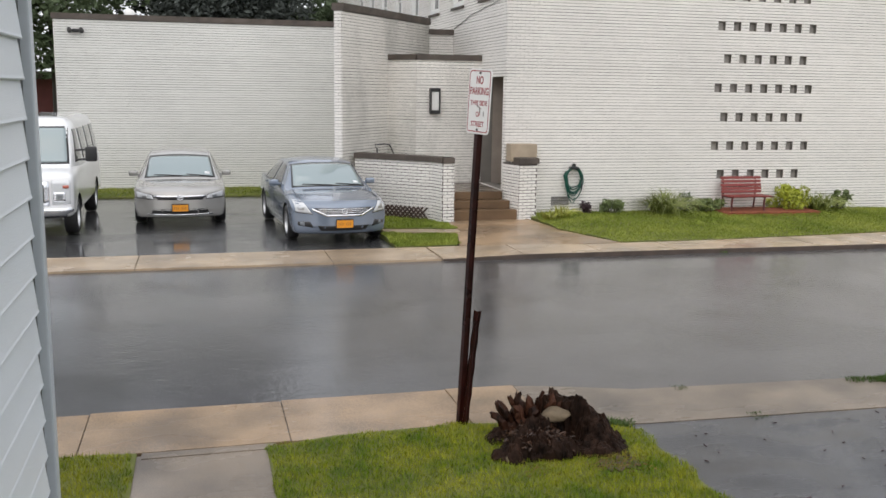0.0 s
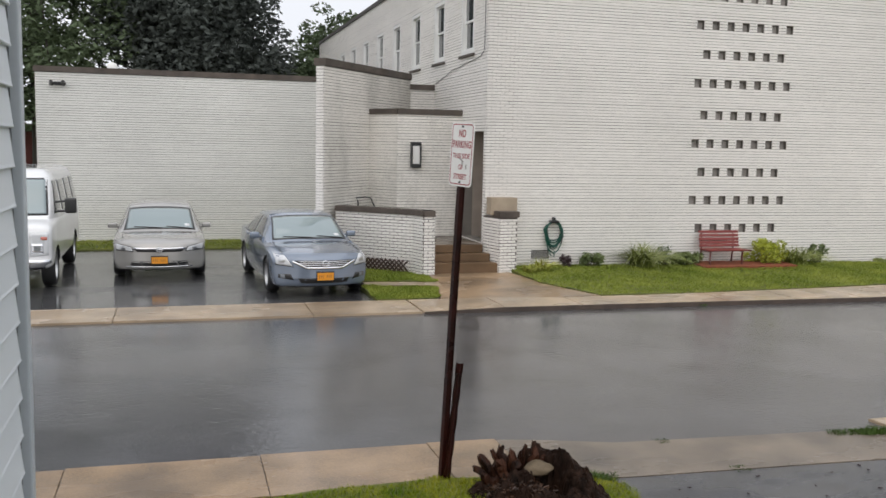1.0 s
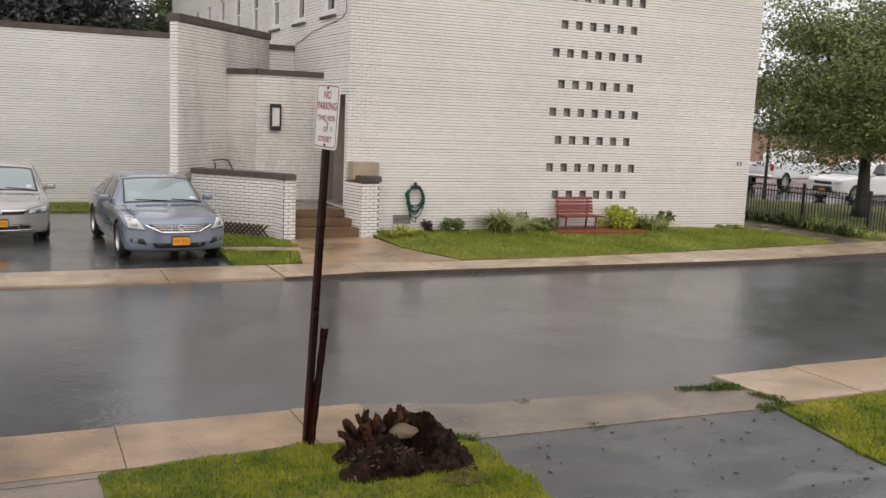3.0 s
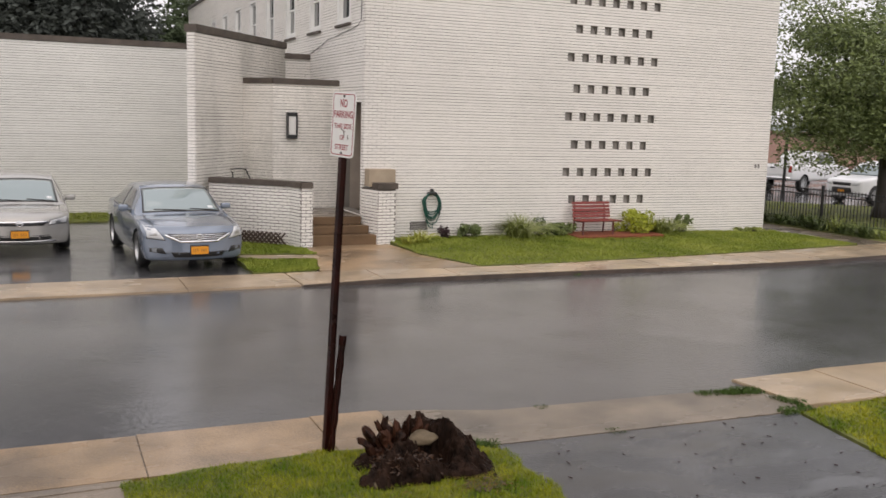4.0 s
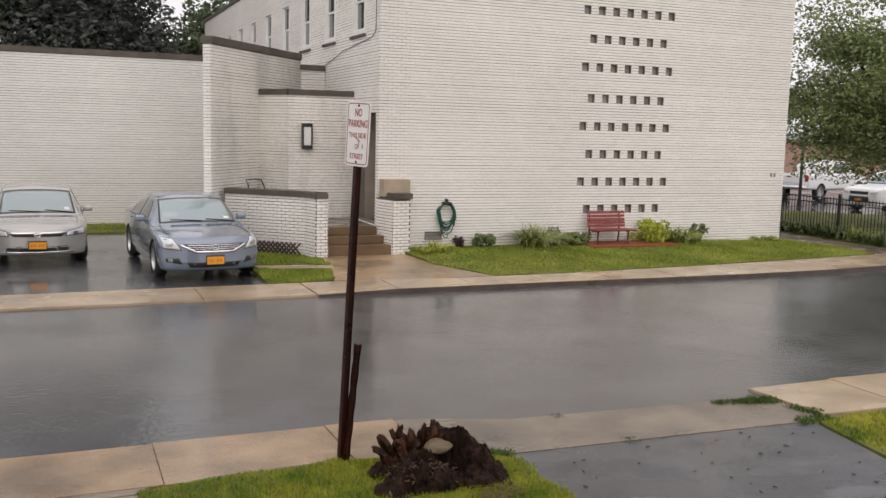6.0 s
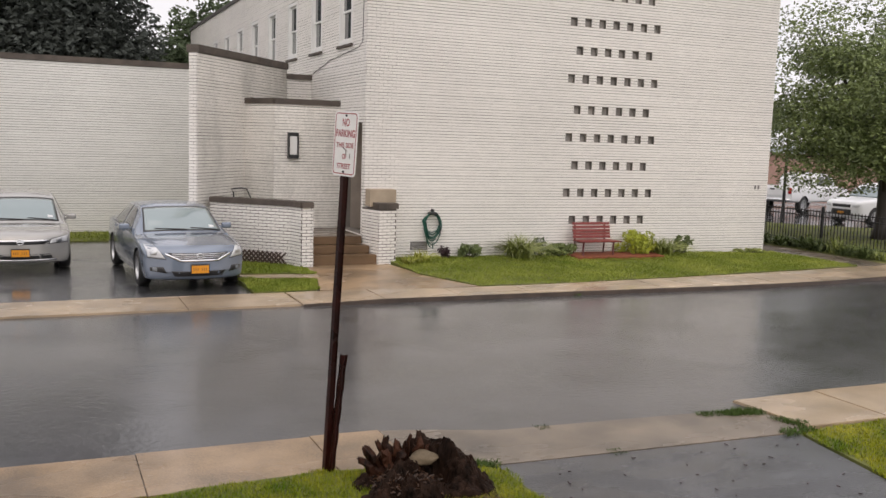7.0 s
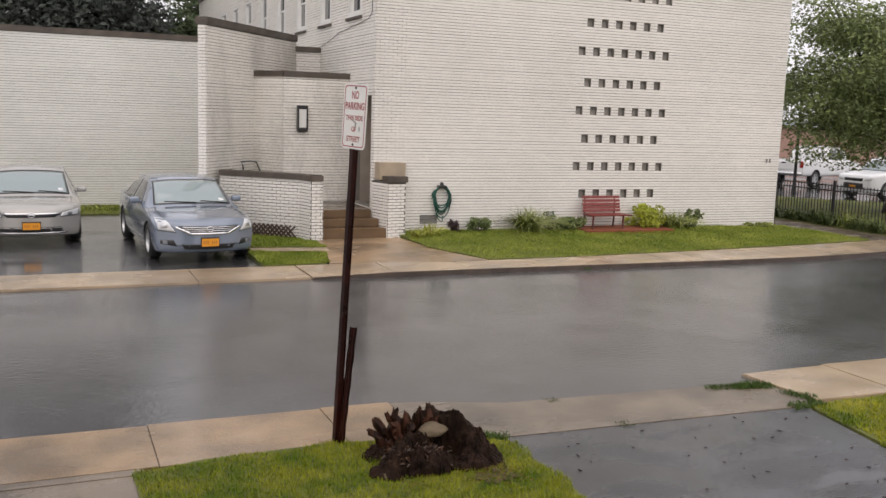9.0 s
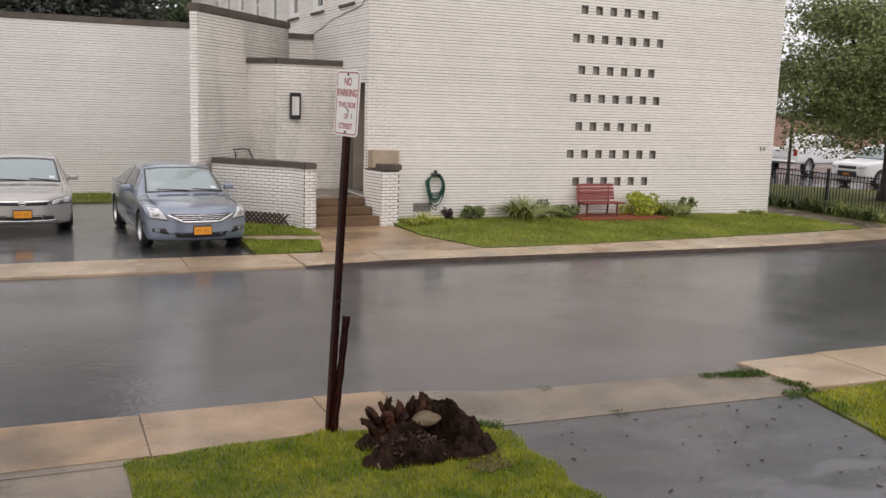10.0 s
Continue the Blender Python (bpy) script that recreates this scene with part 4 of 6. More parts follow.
def sedan(label, mat, at, L, W, wb, over, keys, rise_by=0.0, dark_rim=False, split_grille=True):
    """A four-door saloon, its nose towards -y at the origin."""
    car = thing("car", label, "car", "parked cars", at=at)
    bpy.context.view_layer.update()
    skin = CarSkin(L, W, keys, rise_by)
    top = 1.985 if split_grille else 1.88
    body = part("body", skin.body(), mat, car, smooth=True)
    bb = BVHTree.FromPolygons([v.co.copy() for v in body.data.vertices], [tuple(q.vertices) for q in body.data.polygons])
    body.data.materials.append(M_PLASTIC)
    w = W / 2
    cut_wheel_wells(body, [(s * (w - 0.27), s * (w + 0.2), y) for s in (-1, 1) for y in (over, over + wb)], 0.365)
    skin.panel("windscreen_surround", [(1.245, 14.25), (top + 0.06, 14.15), (top + 0.06, 29.85), (1.245, 29.75)], 0, M_PLASTIC, car, 0.003, 12, 24)
    skin.panel("windscreen", [(1.285, 14.6), (top, 14.45), (top, 29.55), (1.285, 29.4)], 0, M_CARGLASS, car, 0.007, 12, 24)
    skin.panel("rear_window", [(3.35, 14.6), (4.12, 14.8), (4.12, 29.2), (3.35, 29.4)], 0, M_SIDEGLASS, car, 0.006, 8, 16)
    for sd in (-1, 1):
        skin.panel("side_window", [(1.62, 9.4), (2.62, 9.4), (2.62, 13.3), (2.10, 13.3)], sd, M_SIDEGLASS, car, 0.004, 10, 4)
        skin.panel("side_window", [(2.70, 9.4), (3.62, 9.5), (3.42, 13.2), (2.70, 13.3)], sd, M_SIDEGLASS, car, 0.004, 10, 4)
        skin.panel("quarter_window", [(3.66, 9.6), (3.90, 9.8), (3.62, 12.6), (3.48, 13.0)], sd, M_SIDEGLASS, car, 0.004, 4, 3)
        skin.panel("window_trim", [(1.56, 9.08), (3.95, 9.08), (3.95, 9.3), (1.56, 9.3)], sd, M_PLASTIC, car, 0.004, 14, 1)
        for yd in (1.52, 2.66, 3.55):
            skin.panel("door_gap", [(yd, 4.2), (yd + 0.012, 4.2), (yd + 0.012, 8.9), (yd, 8.9)], sd, M_PLASTIC, car, 0.0015, 1, 8)
        skin.panel("bonnet_gap", [(0.22, 14.4), (1.2, 14.2), (1.2, 14.32), (0.22, 14.52)], sd, M_PLASTIC, car, 0.0015, 10, 1)
        skin.panel("sill", [(1.25, 3.0), (3.35, 3.0), (3.35, 3.9), (1.25, 3.9)], sd, M_PLASTIC, car, 0.004, 8, 2)
        for yd in (2.45, 3.38):
            skin.panel("door_handle", [(yd, 7.4), (yd + 0.19, 7.4), (yd + 0.19, 7.75), (yd, 7.75)], sd, mat, car, 0.03, 4, 2)
        mirror(car, sd * (w * 0.965), float(np.interp(1.86, skin.k0, skin.k1)), 0.925, sd, mat, (0.185, 0.10, 0.115))
    for s in (-1, 1):
        if split_grille:
            q = [(s * w * 0.62, 0.575), (s * w * 0.915, 0.60), (s * w * 0.935, 0.79), (s * w * 0.79, 0.80)]
        else:
            q = [(s * w * 0.56, 0.595), (s * w * 0.91, 0.61), (s * w * 0.94, 0.735), (s * w * 0.60, 0.675)]
        patch("headlight_surround", bb, [(p[0] + s * a, p[1] + b) for p, a, b in zip(q, (-0.012, 0.008, 0.008, -0.012), (-0.012, -0.012, 0.012, 0.012))], "front", M_PLASTIC, car, 0.003, 8, 6)
        hl = patch("headlight", bb, q, "front", M_LAMP, car, 0.009, 8, 6, "clear headlight lens")
        cx, cz = sum(p[0] for p in q) / 4, sum(p[1] for p in q) / 4
        patch("bulb", bb, [(cx - 0.055, cz - 0.05), (cx + 0.045, cz - 0.05), (cx + 0.045, cz + 0.02), (cx - 0.055, cz + 0.02)], "front", M_ALLOY, hl, 0.014, 4, 4)
        if split_grille:
            patch("fog_recess", bb, [(s * w * 0.60, 0.325), (s * w * 0.88, 0.36), (s * w * 0.88, 0.425), (s * w * 0.66, 0.435)], "front", M_PLASTIC, car, 0.005, 6, 3)
            patch("fog_lamp", bb, [(s * w * 0.76, 0.352), (s * w * 0.84, 0.360), (s * w * 0.84, 0.42), (s * w * 0.76, 0.42)], "front", M_FOG, car, 0.012, 4, 4)
        for y in (over, over + wb):
            wheel(car, s * (w - 0.115), y, 0.325, 0.215, s, M_PLASTIC if dark_rim else M_ALLOY, 10)
        patch("tail_light", bb, [(s * w * 0.5, 0.76), (s * w * 0.78, 0.74), (s * w * 0.80, 0.87), (s * w * 0.55, 0.87)], "back", M_REDLENS, car, 0.006, 6, 3)
    if split_grille:
        g = patch("grille", bb, [(-w * 0.46, 0.565), (w * 0.46, 0.565), (w * 0.58, 0.685), (-w * 0.58, 0.685)], "front", M_PLASTIC, car, 0.004, 12, 4)
        for z in (0.60, 0.632, 0.664):
            patch("grille_bar", bb, [(-w * 0.52, z - 0.006), (w * 0.52, z - 0.006), (w * 0.52, z + 0.006), (-w * 0.52, z + 0.006)], "front", M_CHROME, g, 0.014, 12, 1)
        for a, b in (((-w * 0.63, 0.675), (-w * 0.36, 0.562)), ((-w * 0.36, 0.562), (w * 0.36, 0.562)), ((w * 0.36, 0.562), (w * 0.63, 0.675))):
            patch("chrome_trim", bb, [(a[0], a[1] - 0.032), (b[0], b[1] - 0.032), (b[0], b[1] + 0.008), (a[0], a[1] + 0.008)], "front", M_CHROME, g, 0.018, 8, 2)
        patch("bumper_intake", bb, [(-w * 0.46, 0.27), (w * 0.46, 0.27), (w * 0.52, 0.365), (-w * 0.52, 0.365)], "front", M_PLASTIC, car, 0.004, 12, 3)
        bz, pz = 0.628, 0.405
    else:
        g = patch("grille", bb, [(-w * 0.46, 0.582), (w * 0.46, 0.582), (w * 0.54, 0.64), (-w * 0.54, 0.64)], "front", M_PLASTIC, car, 0.004, 12, 3)
        patch("chrome_trim", bb, [(-w * 0.56, 0.632), (w * 0.56, 0.632), (w * 0.55, 0.672), (-w * 0.55, 0.672)], "front", M_CHROME, g, 0.016, 14, 2)
        patch("bumper_intake", bb, [(-w * 0.62, 0.285), (w * 0.62, 0.285), (w * 0.58, 0.39), (-w * 0.58, 0.39)], "front", M_PLASTIC, car, 0.004, 12, 3)
        patch("bumper_lip", bb, [(-w * 0.7, 0.258), (w * 0.7, 0.258), (w * 0.7, 0.28), (-w * 0.7, 0.28)], "front", M_CHROME, car, 0.02, 12, 1)
        bz, pz = 0.63, 0.42
    bm = bmesh.new()
    prof = [(0.058 * math.cos(2 * math.pi * k / 20), 0.048 * math.sin(2 * math.pi * k / 20)) for k in range(20)]
    tube(bm, [(x, -0.02, bz + z) for x, z in prof] + [(prof[0][0], -0.02, bz + prof[0][1])], 0.010, 6, False)
    box(bm, -0.055, 0.055, -0.03, -0.012, bz - 0.009, bz + 0.009, 0.003)
    part("badge", bm, M_CHROME, car, "plain chrome ring badge", smooth=True)
    number_plate(car, 0.0, -0.03, pz)
    for ua, ub in ((15.0, 20.5), (21.5, 27.6)):
        skin.panel("wiper", [(1.262, ua), (1.275, ua), (1.33, ub), (1.315, ub)], 0, M_PLASTIC, car, 0.022, 2, 10)
    skin.panel("sticker", [(1.35, 15.3), (1.42, 15.3), (1.42, 16.4), (1.35, 16.4)], 0, M_PAPER, car, 0.010, 2, 2)
    return car


sedan("blue-grey four-door sedan parked nose out, wet with rain", M_BLUE, pose(2.66, 16.95, 0.02, 0, 0, 4.5) @ Matrix.Scale(1.04, 4), 4.82, 1.81, 2.776, 0.98, ((0, 0), (4.82, 4.82)))
sedan("silver-grey four-door sedan parked nose out, wet with rain", M_SILVER, pose(-0.36, 19.75, 0.02, 0, 0, 0.6) @ Matrix.Diagonal((1.06, 1.06, 1.0, 1.0)), 4.49, 1.79, 2.70, 0.88, ((0, 0), (1.3, 1.08), (2.05, 1.95), (3.2, 3.05), (4.82, 4.49)), 0.10, True, False)


def big_vehicle(name, label, category, mat, at, L, W, stations, cab, wheels, tyre_r, group="parked cars"):
    car = thing(name, label, category, group, at=at)
    body, bb = shell("body", car_shell(stations, 9.0, 9.0, 80, mid=0.55), mat, car)
    cabin, cb = shell("cab", car_shell(cab, 8.0, 8.0, 60, taper=0.14, mid=0.25, ref=0.8), mat, car)
    bpy.context.view_layer.update()
    body.data.materials.append(M_PLASTIC)
    cut_wheel_wells(body, [(s * (W / 2 - 0.32), s * (W / 2 + 0.2), y) for s in (-1, 1) for y in wheels], tyre_r + 0.06, tyre_r)
    for y in wheels:
        for s in (-1, 1):
            wheel(car, s * (W / 2 - 0.15), y, tyre_r, 0.25, s, M_ALLOY, 5)
    return car, bb, cb


# white passenger van
van, vb, vc = big_vehicle("van", "white passenger van with black mirrors parked nose out", "van", M_WHITE, pose(-3.25, 18.43, 0.02, 0, 0, 0.5), 5.5, 2.0,
                          [(0.0, 0.92, 0.5, 1.12), (0.03, 0.955, 0.46, 1.21), (0.12, 0.98, 0.42, 1.27), (0.4, 0.99, 0.4, 1.32), (0.8, 1.0, 0.38, 1.36), (1.2, 1.0, 0.38, 1.38), (5.2, 1.0, 0.4, 1.38), (5.5, 0.95, 0.45, 1.2)],
                          [(0.55, 0.88, 1.15, 1.31), (0.8, 0.93, 1.15, 1.54), (1.15, 0.96, 1.15, 2.02), (1.4, 0.975, 1.15, 2.2), (1.8, 0.98, 1.15, 2.28), (4.8, 0.98, 1.15, 2.28), (5.4, 0.94, 1.15, 2.17), (5.5, 0.9, 1.15, 1.95)], (0.82, 4.3), 0.38)
patch("windscreen_surround", vc, [(-0.86, 1.40), (0.86, 1.40), (0.79, 2.10), (-0.79, 2.10)], "front", M_PLASTIC, van, 0.006, 24, 18)
patch("windscreen", vc, [(-0.82, 1.43), (0.82, 1.43), (0.76, 2.07), (-0.76, 2.07)], "front", M_CARGLASS, van, 0.012, 24, 18)
patch("grille", vb, [(-0.56, 0.66), (0.56, 0.66), (0.56, 1.12), (-0.56, 1.12)], "front", M_CHROME, van, 0.012, 10, 4, "chrome-framed grille")
patch("grille_mesh", vb, [(-0.47, 0.72), (0.47, 0.72), (0.47, 1.06), (-0.47, 1.06)], "front", M_PLASTIC, van, 0.02, 10, 4)
patch("bumper", vb, [(-0.97, 0.44), (0.97, 0.44), (0.97, 0.62), (-0.97, 0.62)], "front", M_CHROME, van, 0.07, 14, 3, "pale chrome front bumper")
patch("bumper_skirt", vb, [(-0.9, 0.42), (0.9, 0.42), (0.9, 0.46), (-0.9, 0.46)], "front", M_PLASTIC, van, 0.04, 10, 1)
M_AMBER = glass("amber_lens", (0.5, 0.14, 0.10), 0.1)
for s in (-1, 1):
    hl = patch("headlight", vb, [(s * 0.60, 0.68), (s * 0.93, 0.70), (s * 0.94, 1.14), (s * 0.60, 1.14)], "front", M_LAMP, van, 0.01, 6, 6, "tall square headlight")
    patch("lens", vb, [(s * 0.63, 0.74), (s * 0.84, 0.74), (s * 0.84, 0.92), (s * 0.63, 0.92)], "front", M_CHROME, hl, 0.018, 4, 4)
    patch("indicator", vb, [(s * 0.80, 0.99), (s * 0.91, 0.99), (s * 0.91, 1.05), (s * 0.80, 1.05)], "front", M_AMBER, hl, 0.018, 2, 2)
    patch("side_window", vc, [(1.0, 1.41), (1.75, 1.41), (1.75, 2.04), (1.36, 2.04)], "right" if s > 0 else "left", M_SIDEGLASS, van, 0.004, 6, 5)
    for ya in (1.95, 3.1, 4.2):
        patch("side_window", vc, [(ya, 1.43), (ya + 1.0, 1.43), (ya + 1.0, 2.03), (ya, 2.03)], "right" if s > 0 else "left", M_SIDEGLASS, van, 0.004, 6, 5)
    m = new("mirror")
    m.parent = van
    bm = bmesh.new()
    box(bm, s * 1.13, s * 1.35, 0.92, 1.04, 1.42, 1.72, 0.04)
    part("housing", bm, M_PLASTIC, m, smooth=True)
    for z in (1.47, 1.66):
        bm = bmesh.new()
        tube(bm, [(s * 0.94, 1.02, z - 0.02), (s * 1.2, 0.99, z)], 0.022, 8)
        part("mirror_arm", bm, M_PLASTIC, m)
patch("wiper", vc, [(-0.7, 1.44), (0.1, 1.48), (0.1, 1.495), (-0.7, 1.455)], "front", M_PLASTIC, van, 0.02, 8, 1)

# white pickup and white sport utility vehicle behind the fence
pick, pb, pc = big_vehicle("pickup_truck", "white pickup truck parked behind the iron fence", "truck", M_WHITE, pose(37.28, 35.34, 0.0, 0, 0, 107.6), 5.8, 2.0,
                           [(0.0, 0.9, 0.6, 1.0), (0.1, 0.96, 0.5, 1.12), (0.5, 0.99, 0.5, 1.2), (1.3, 1.0, 0.5, 1.28), (3.3, 1.0, 0.5, 1.3), (5.7, 1.0, 0.55, 1.32), (5.8, 0.99, 0.6, 1.3)],
                           [(1.2, 0.86, 1.1, 1.25), (1.5, 0.92, 1.1, 1.6), (1.9, 0.94, 1.1, 1.86), (2.5, 0.95, 1.1, 1.92), (3.3, 0.95, 1.1, 1.9), (3.55, 0.93, 1.1, 1.8), (3.65, 0.9, 1.1, 1.6)], (0.95, 4.6), 0.4)
for s, sd in ((-1, "left"), (1, "right")):
    patch("side_window", pc, [(1.75, 1.32), (2.5, 1.32), (2.5, 1.76), (2.0, 1.76)], sd, M_SIDEGLASS, pick, 0.004, 6, 4)
    patch("side_window", pc, [(2.58, 1.32), (3.4, 1.32), (3.3, 1.76), (2.58, 1.76)], sd, M_SIDEGLASS, pick, 0.004, 6, 4)
    patch("tail_light", pb, [(s * 0.8, 0.95), (s * 0.97, 0.95), (s * 0.97, 1.25), (s * 0.8, 1.25)], "back", M_REDLENS, pick, 0.012, 3, 4)
patch("rear_bumper", pb, [(-0.95, 0.56), (0.95, 0.56), (0.95, 0.72), (-0.95, 0.72)], "back", M_CHROME, pick, 0.1, 8, 2)
patch("tailgate", pb, [(-0.76, 0.78), (0.76, 0.78), (0.76, 1.27), (-0.76, 1.27)], "back", M_WHITE, pick, 0.015, 6, 4)
patch("tailgate_handle", pb, [(-0.12, 1.12), (0.12, 1.12), (0.12, 1.18), (-0.12, 1.18)], "back", M_PLASTIC, pick, 0.02, 3, 1)
suv, sb, sc = big_vehicle("sport_utility_car", "white sport utility car parked behind the iron fence", "car", M_WHITE, pose(30.1, 27.9, 0.0, 0, 0, -87), 4.8, 1.9,
                          [(0.0, 0.66, 0.4, 0.85), (0.05, 0.78, 0.32, 0.95), (0.2, 0.88, 0.28, 1.0), (0.5, 0.93, 0.28, 1.05), (1.2, 0.95, 0.28, 1.12), (4.5, 0.95, 0.3, 1.12), (4.8, 0.85, 0.4, 1.0)],
                          [(1.1, 0.8, 0.95, 1.08), (1.4, 0.86, 0.95, 1.3), (1.9, 0.9, 0.95, 1.62), (2.4, 0.9, 0.95, 1.72), (3.9, 0.9, 0.95, 1.7), (4.5, 0.86, 0.95, 1.5), (4.7, 0.8, 0.95, 1.1)], (0.9, 3.75), 0.36)
patch("windscreen", sc, [(-0.7, 1.14), (0.7, 1.14), (0.58, 1.62), (-0.58, 1.62)], "front", M_CARGLASS, suv, 0.006, 12, 6)
patch("grille", sb, [(-0.42, 0.74), (0.42, 0.74), (0.46, 0.86), (-0.46, 0.86)], "front", M_PLASTIC, suv, 0.006, 8, 2)
patch("bumper_intake", sb, [(-0.5, 0.42), (0.5, 0.42), (0.46, 0.66), (-0.46, 0.66)], "front", M_PLASTIC, suv, 0.006, 8, 3)
for s, sd in ((-1, "left"), (1, "right")):
    patch("headlight", sb, [(s * 0.5, 0.76), (s * 0.8, 0.78), (s * 0.84, 0.9), (s * 0.54, 0.88)], "front", M_LAMP, suv, 0.008, 6, 4)
    patch("side_window", sc, [(1.75, 1.14), (2.7, 1.14), (2.7, 1.6), (2.15, 1.6)], sd, M_SIDEGLASS, suv, 0.004, 6, 4)
    patch("side_window", sc, [(2.8, 1.14), (4.2, 1.14), (4.0, 1.56), (2.8, 1.6)], sd, M_SIDEGLASS, suv, 0.004, 6, 4)
    mirror(suv, s * 0.9, 1.65, 1.1, s, M_WHITE)
number_plate(suv, 0.0, -0.03, 0.5)
# ---- the street sign and its posts ----
M_SIGN = material("white_sign_sheet", (0.80, 0.79, 0.77), 0.35, vary=0.05, scale=8)
M_SIGNRED = material("faded_sign_red", (0.33, 0.02, 0.03), 0.4, vary=0.15, scale=20)
M_SMEAR = material("sign_smear", (0.25, 0.22, 0.2), 0.6, vary=0.2, scale=30)
sign = thing("street_sign", "white and red no parking sign on a leaning rusty channel post", "sign")
FOOT, HEAD = Vector((2.25, 7.455, 0.0)), Vector((2.375, 7.38, 3.10))


def channel(a, b, width, deep, facing, holes=False):
    """A rolled steel channel post from a to b: web, two flanges and lips."""
    a, b, f = Vector(a), Vector(b), Vector(facing)
    up = (b - a).normalized()
    f = (f - f.dot(up) * up).normalized()
    s = up.cross(f)
    h, t = width / 2, 0.005
    prof = [(-h, 0), (-h + 0.016, 0), (-h + 0.024, deep), (h - 0.024, deep), (h - 0.016, 0), (h, 0), (h, t), (h - 0.013, t), (h - 0.02, deep + t), (-h + 0.02, deep + t), (-h + 0.013, t), (-h, t)]
    bm = bmesh.new()
    n = 24 if holes else 6
    rings = []
    for k in range(n + 1):
        c = a + (b - a) * (k / n)
        wob = 0.003 * math.sin(5.0 * k) if holes else 0.0
        rings.append([bm.verts.new(c + s * (x + wob * (1 if x > 0 else -1)) + f * y) for x, y in prof])
    m = len(prof)
    for p, q in zip(rings, rings[1:]):
        for k in range(m):
            bm.faces.new((p[k], p[(k + 1) % m], q[(k + 1) % m], q[k]))
    bm.faces.new(rings[0][::-1])
    bm.faces.new(rings[-1])
    return bm


view = Vector((0.30, 0.954, 0))
post_face = Vector((-0.35, -0.93, 0))
stub = thing("post_stub", "rusty broken channel post leaning against the sign post", "post")
part("stub_post", channel((2.262, 7.40, -0.1), (2.372, 7.40, 1.05), 0.062, 0.03, (-0.5, -0.85, 0), True), M_RUST, stub)
up = (HEAD - FOOT).normalized()
ang = radians(53)
right = Vector((0.954, -0.30, 0)) * math.cos(ang) + Vector((-0.30, -0.954, 0)) * math.sin(ang)
right = (right - right.dot(up) * up).normalized()
face = right.cross(up).normalized()
part("post", channel(FOOT - Vector((0, 0, 0.12)), HEAD, 0.082, 0.036, face), M_RUST, sign, "dark rusty steel channel post")
centre = FOOT + (HEAD - FOOT) * 0.918 + face * 0.05 + right * 0.03
SIGN_M = Matrix((right, up, face)).transposed().to_4x4()
SIGN_M.translation = centre
SW, SH = 0.32, 0.535


def rounded(w, h, r, n=6):
    pts = []
    for cx, cy, a0 in ((w / 2 - r, h / 2 - r, 0), (-w / 2 + r, h / 2 - r, 90), (-w / 2 + r, -h / 2 + r, 180), (w / 2 - r, -h / 2 + r, 270)):
        for k in range(n + 1):
            a = radians(a0 + 90 * k / n)
            pts.append((cx + r * math.cos(a), cy + r * math.sin(a)))
    return pts


bm = bmesh.new()
prism(bm, rounded(SW, SH, 0.04), -0.002, 0.002)
bm.transform(SIGN_M)
part("sign_plate", bm, M_SIGN, sign, "white sheet metal plate")
bm = bmesh.new()
o, i = rounded(SW - 0.03, SH - 0.03, 0.03), rounded(SW - 0.046, SH - 0.046, 0.024)
vo, vi = [bm.verts.new((x, y, 0.0035)) for x, y in o], [bm.verts.new((x, y, 0.0035)) for x, y in i]
for k in range(len(vo)):
    bm.faces.new((vo[k], vo[(k + 1) % len(vo)], vi[(k + 1) % len(vo)], vi[k]))
bm.transform(SIGN_M)
part("border", bm, M_SIGNRED, sign)


def lettering(text, x, y, height, width, parent, m, mat):
    """Raised paint in the built-in font, fitted to a width."""
    cu = bpy.data.curves.new("lettering", "FONT")
    cu.body, cu.align_x, cu.align_y, cu.size, cu.extrude, cu.offset = text, "CENTER", "CENTER", 1.0, 0.0, 0.02
    ob = bpy.data.objects.new("lettering", cu)
    scene.collection.objects.link(ob)
    bpy.context.view_layer.update()
    me = bpy.data.meshes.new_from_object(ob.evaluated_get(bpy.context.evaluated_depsgraph_get()))
    bpy.data.objects.remove(ob)
    xs, ys = [v.co.x for v in me.vertices], [v.co.y for v in me.vertices]
    sx, sy = width / (max(xs) - min(xs)), height / (max(ys) - min(ys))
    cx, cy = (max(xs) + min(xs)) / 2, (max(ys) + min(ys)) / 2
    for v in me.vertices:
        v.co = m @ Vector((x + (v.co.x - cx) * sx, y + (v.co.y - cy) * sy, 0.0036))
    me.materials.clear()
    me.materials.append(mat)
    t = new("lettering", me)
    t.parent = parent
    return t


for text, y, h, w in (("NO", 0.175, 0.065, 0.095), ("PARKING", 0.085, 0.062, 0.255), ("THIS SIDE", -0.012, 0.042, 0.235), ("OF", -0.105, 0.042, 0.06), ("STREET", -0.185, 0.045, 0.18)):
    lettering(text, 0.0, y, h, w, sign, SIGN_M, M_SIGNRED)
for x, y, w, h, a in ((0.005, -0.045, 0.07, 0.01, -25), (0.02, -0.07, 0.012, 0.05, 10), (0.075, -0.1, 0.011, 0.04, 5)):
    bm = bmesh.new()
    box(bm, -w / 2, w / 2, -h / 2, h / 2, 0.0036, 0.0042)
    bm.transform(SIGN_M @ pose(x, y, 0, 0, 0, a))
    part("smear", bm, M_SMEAR, sign)
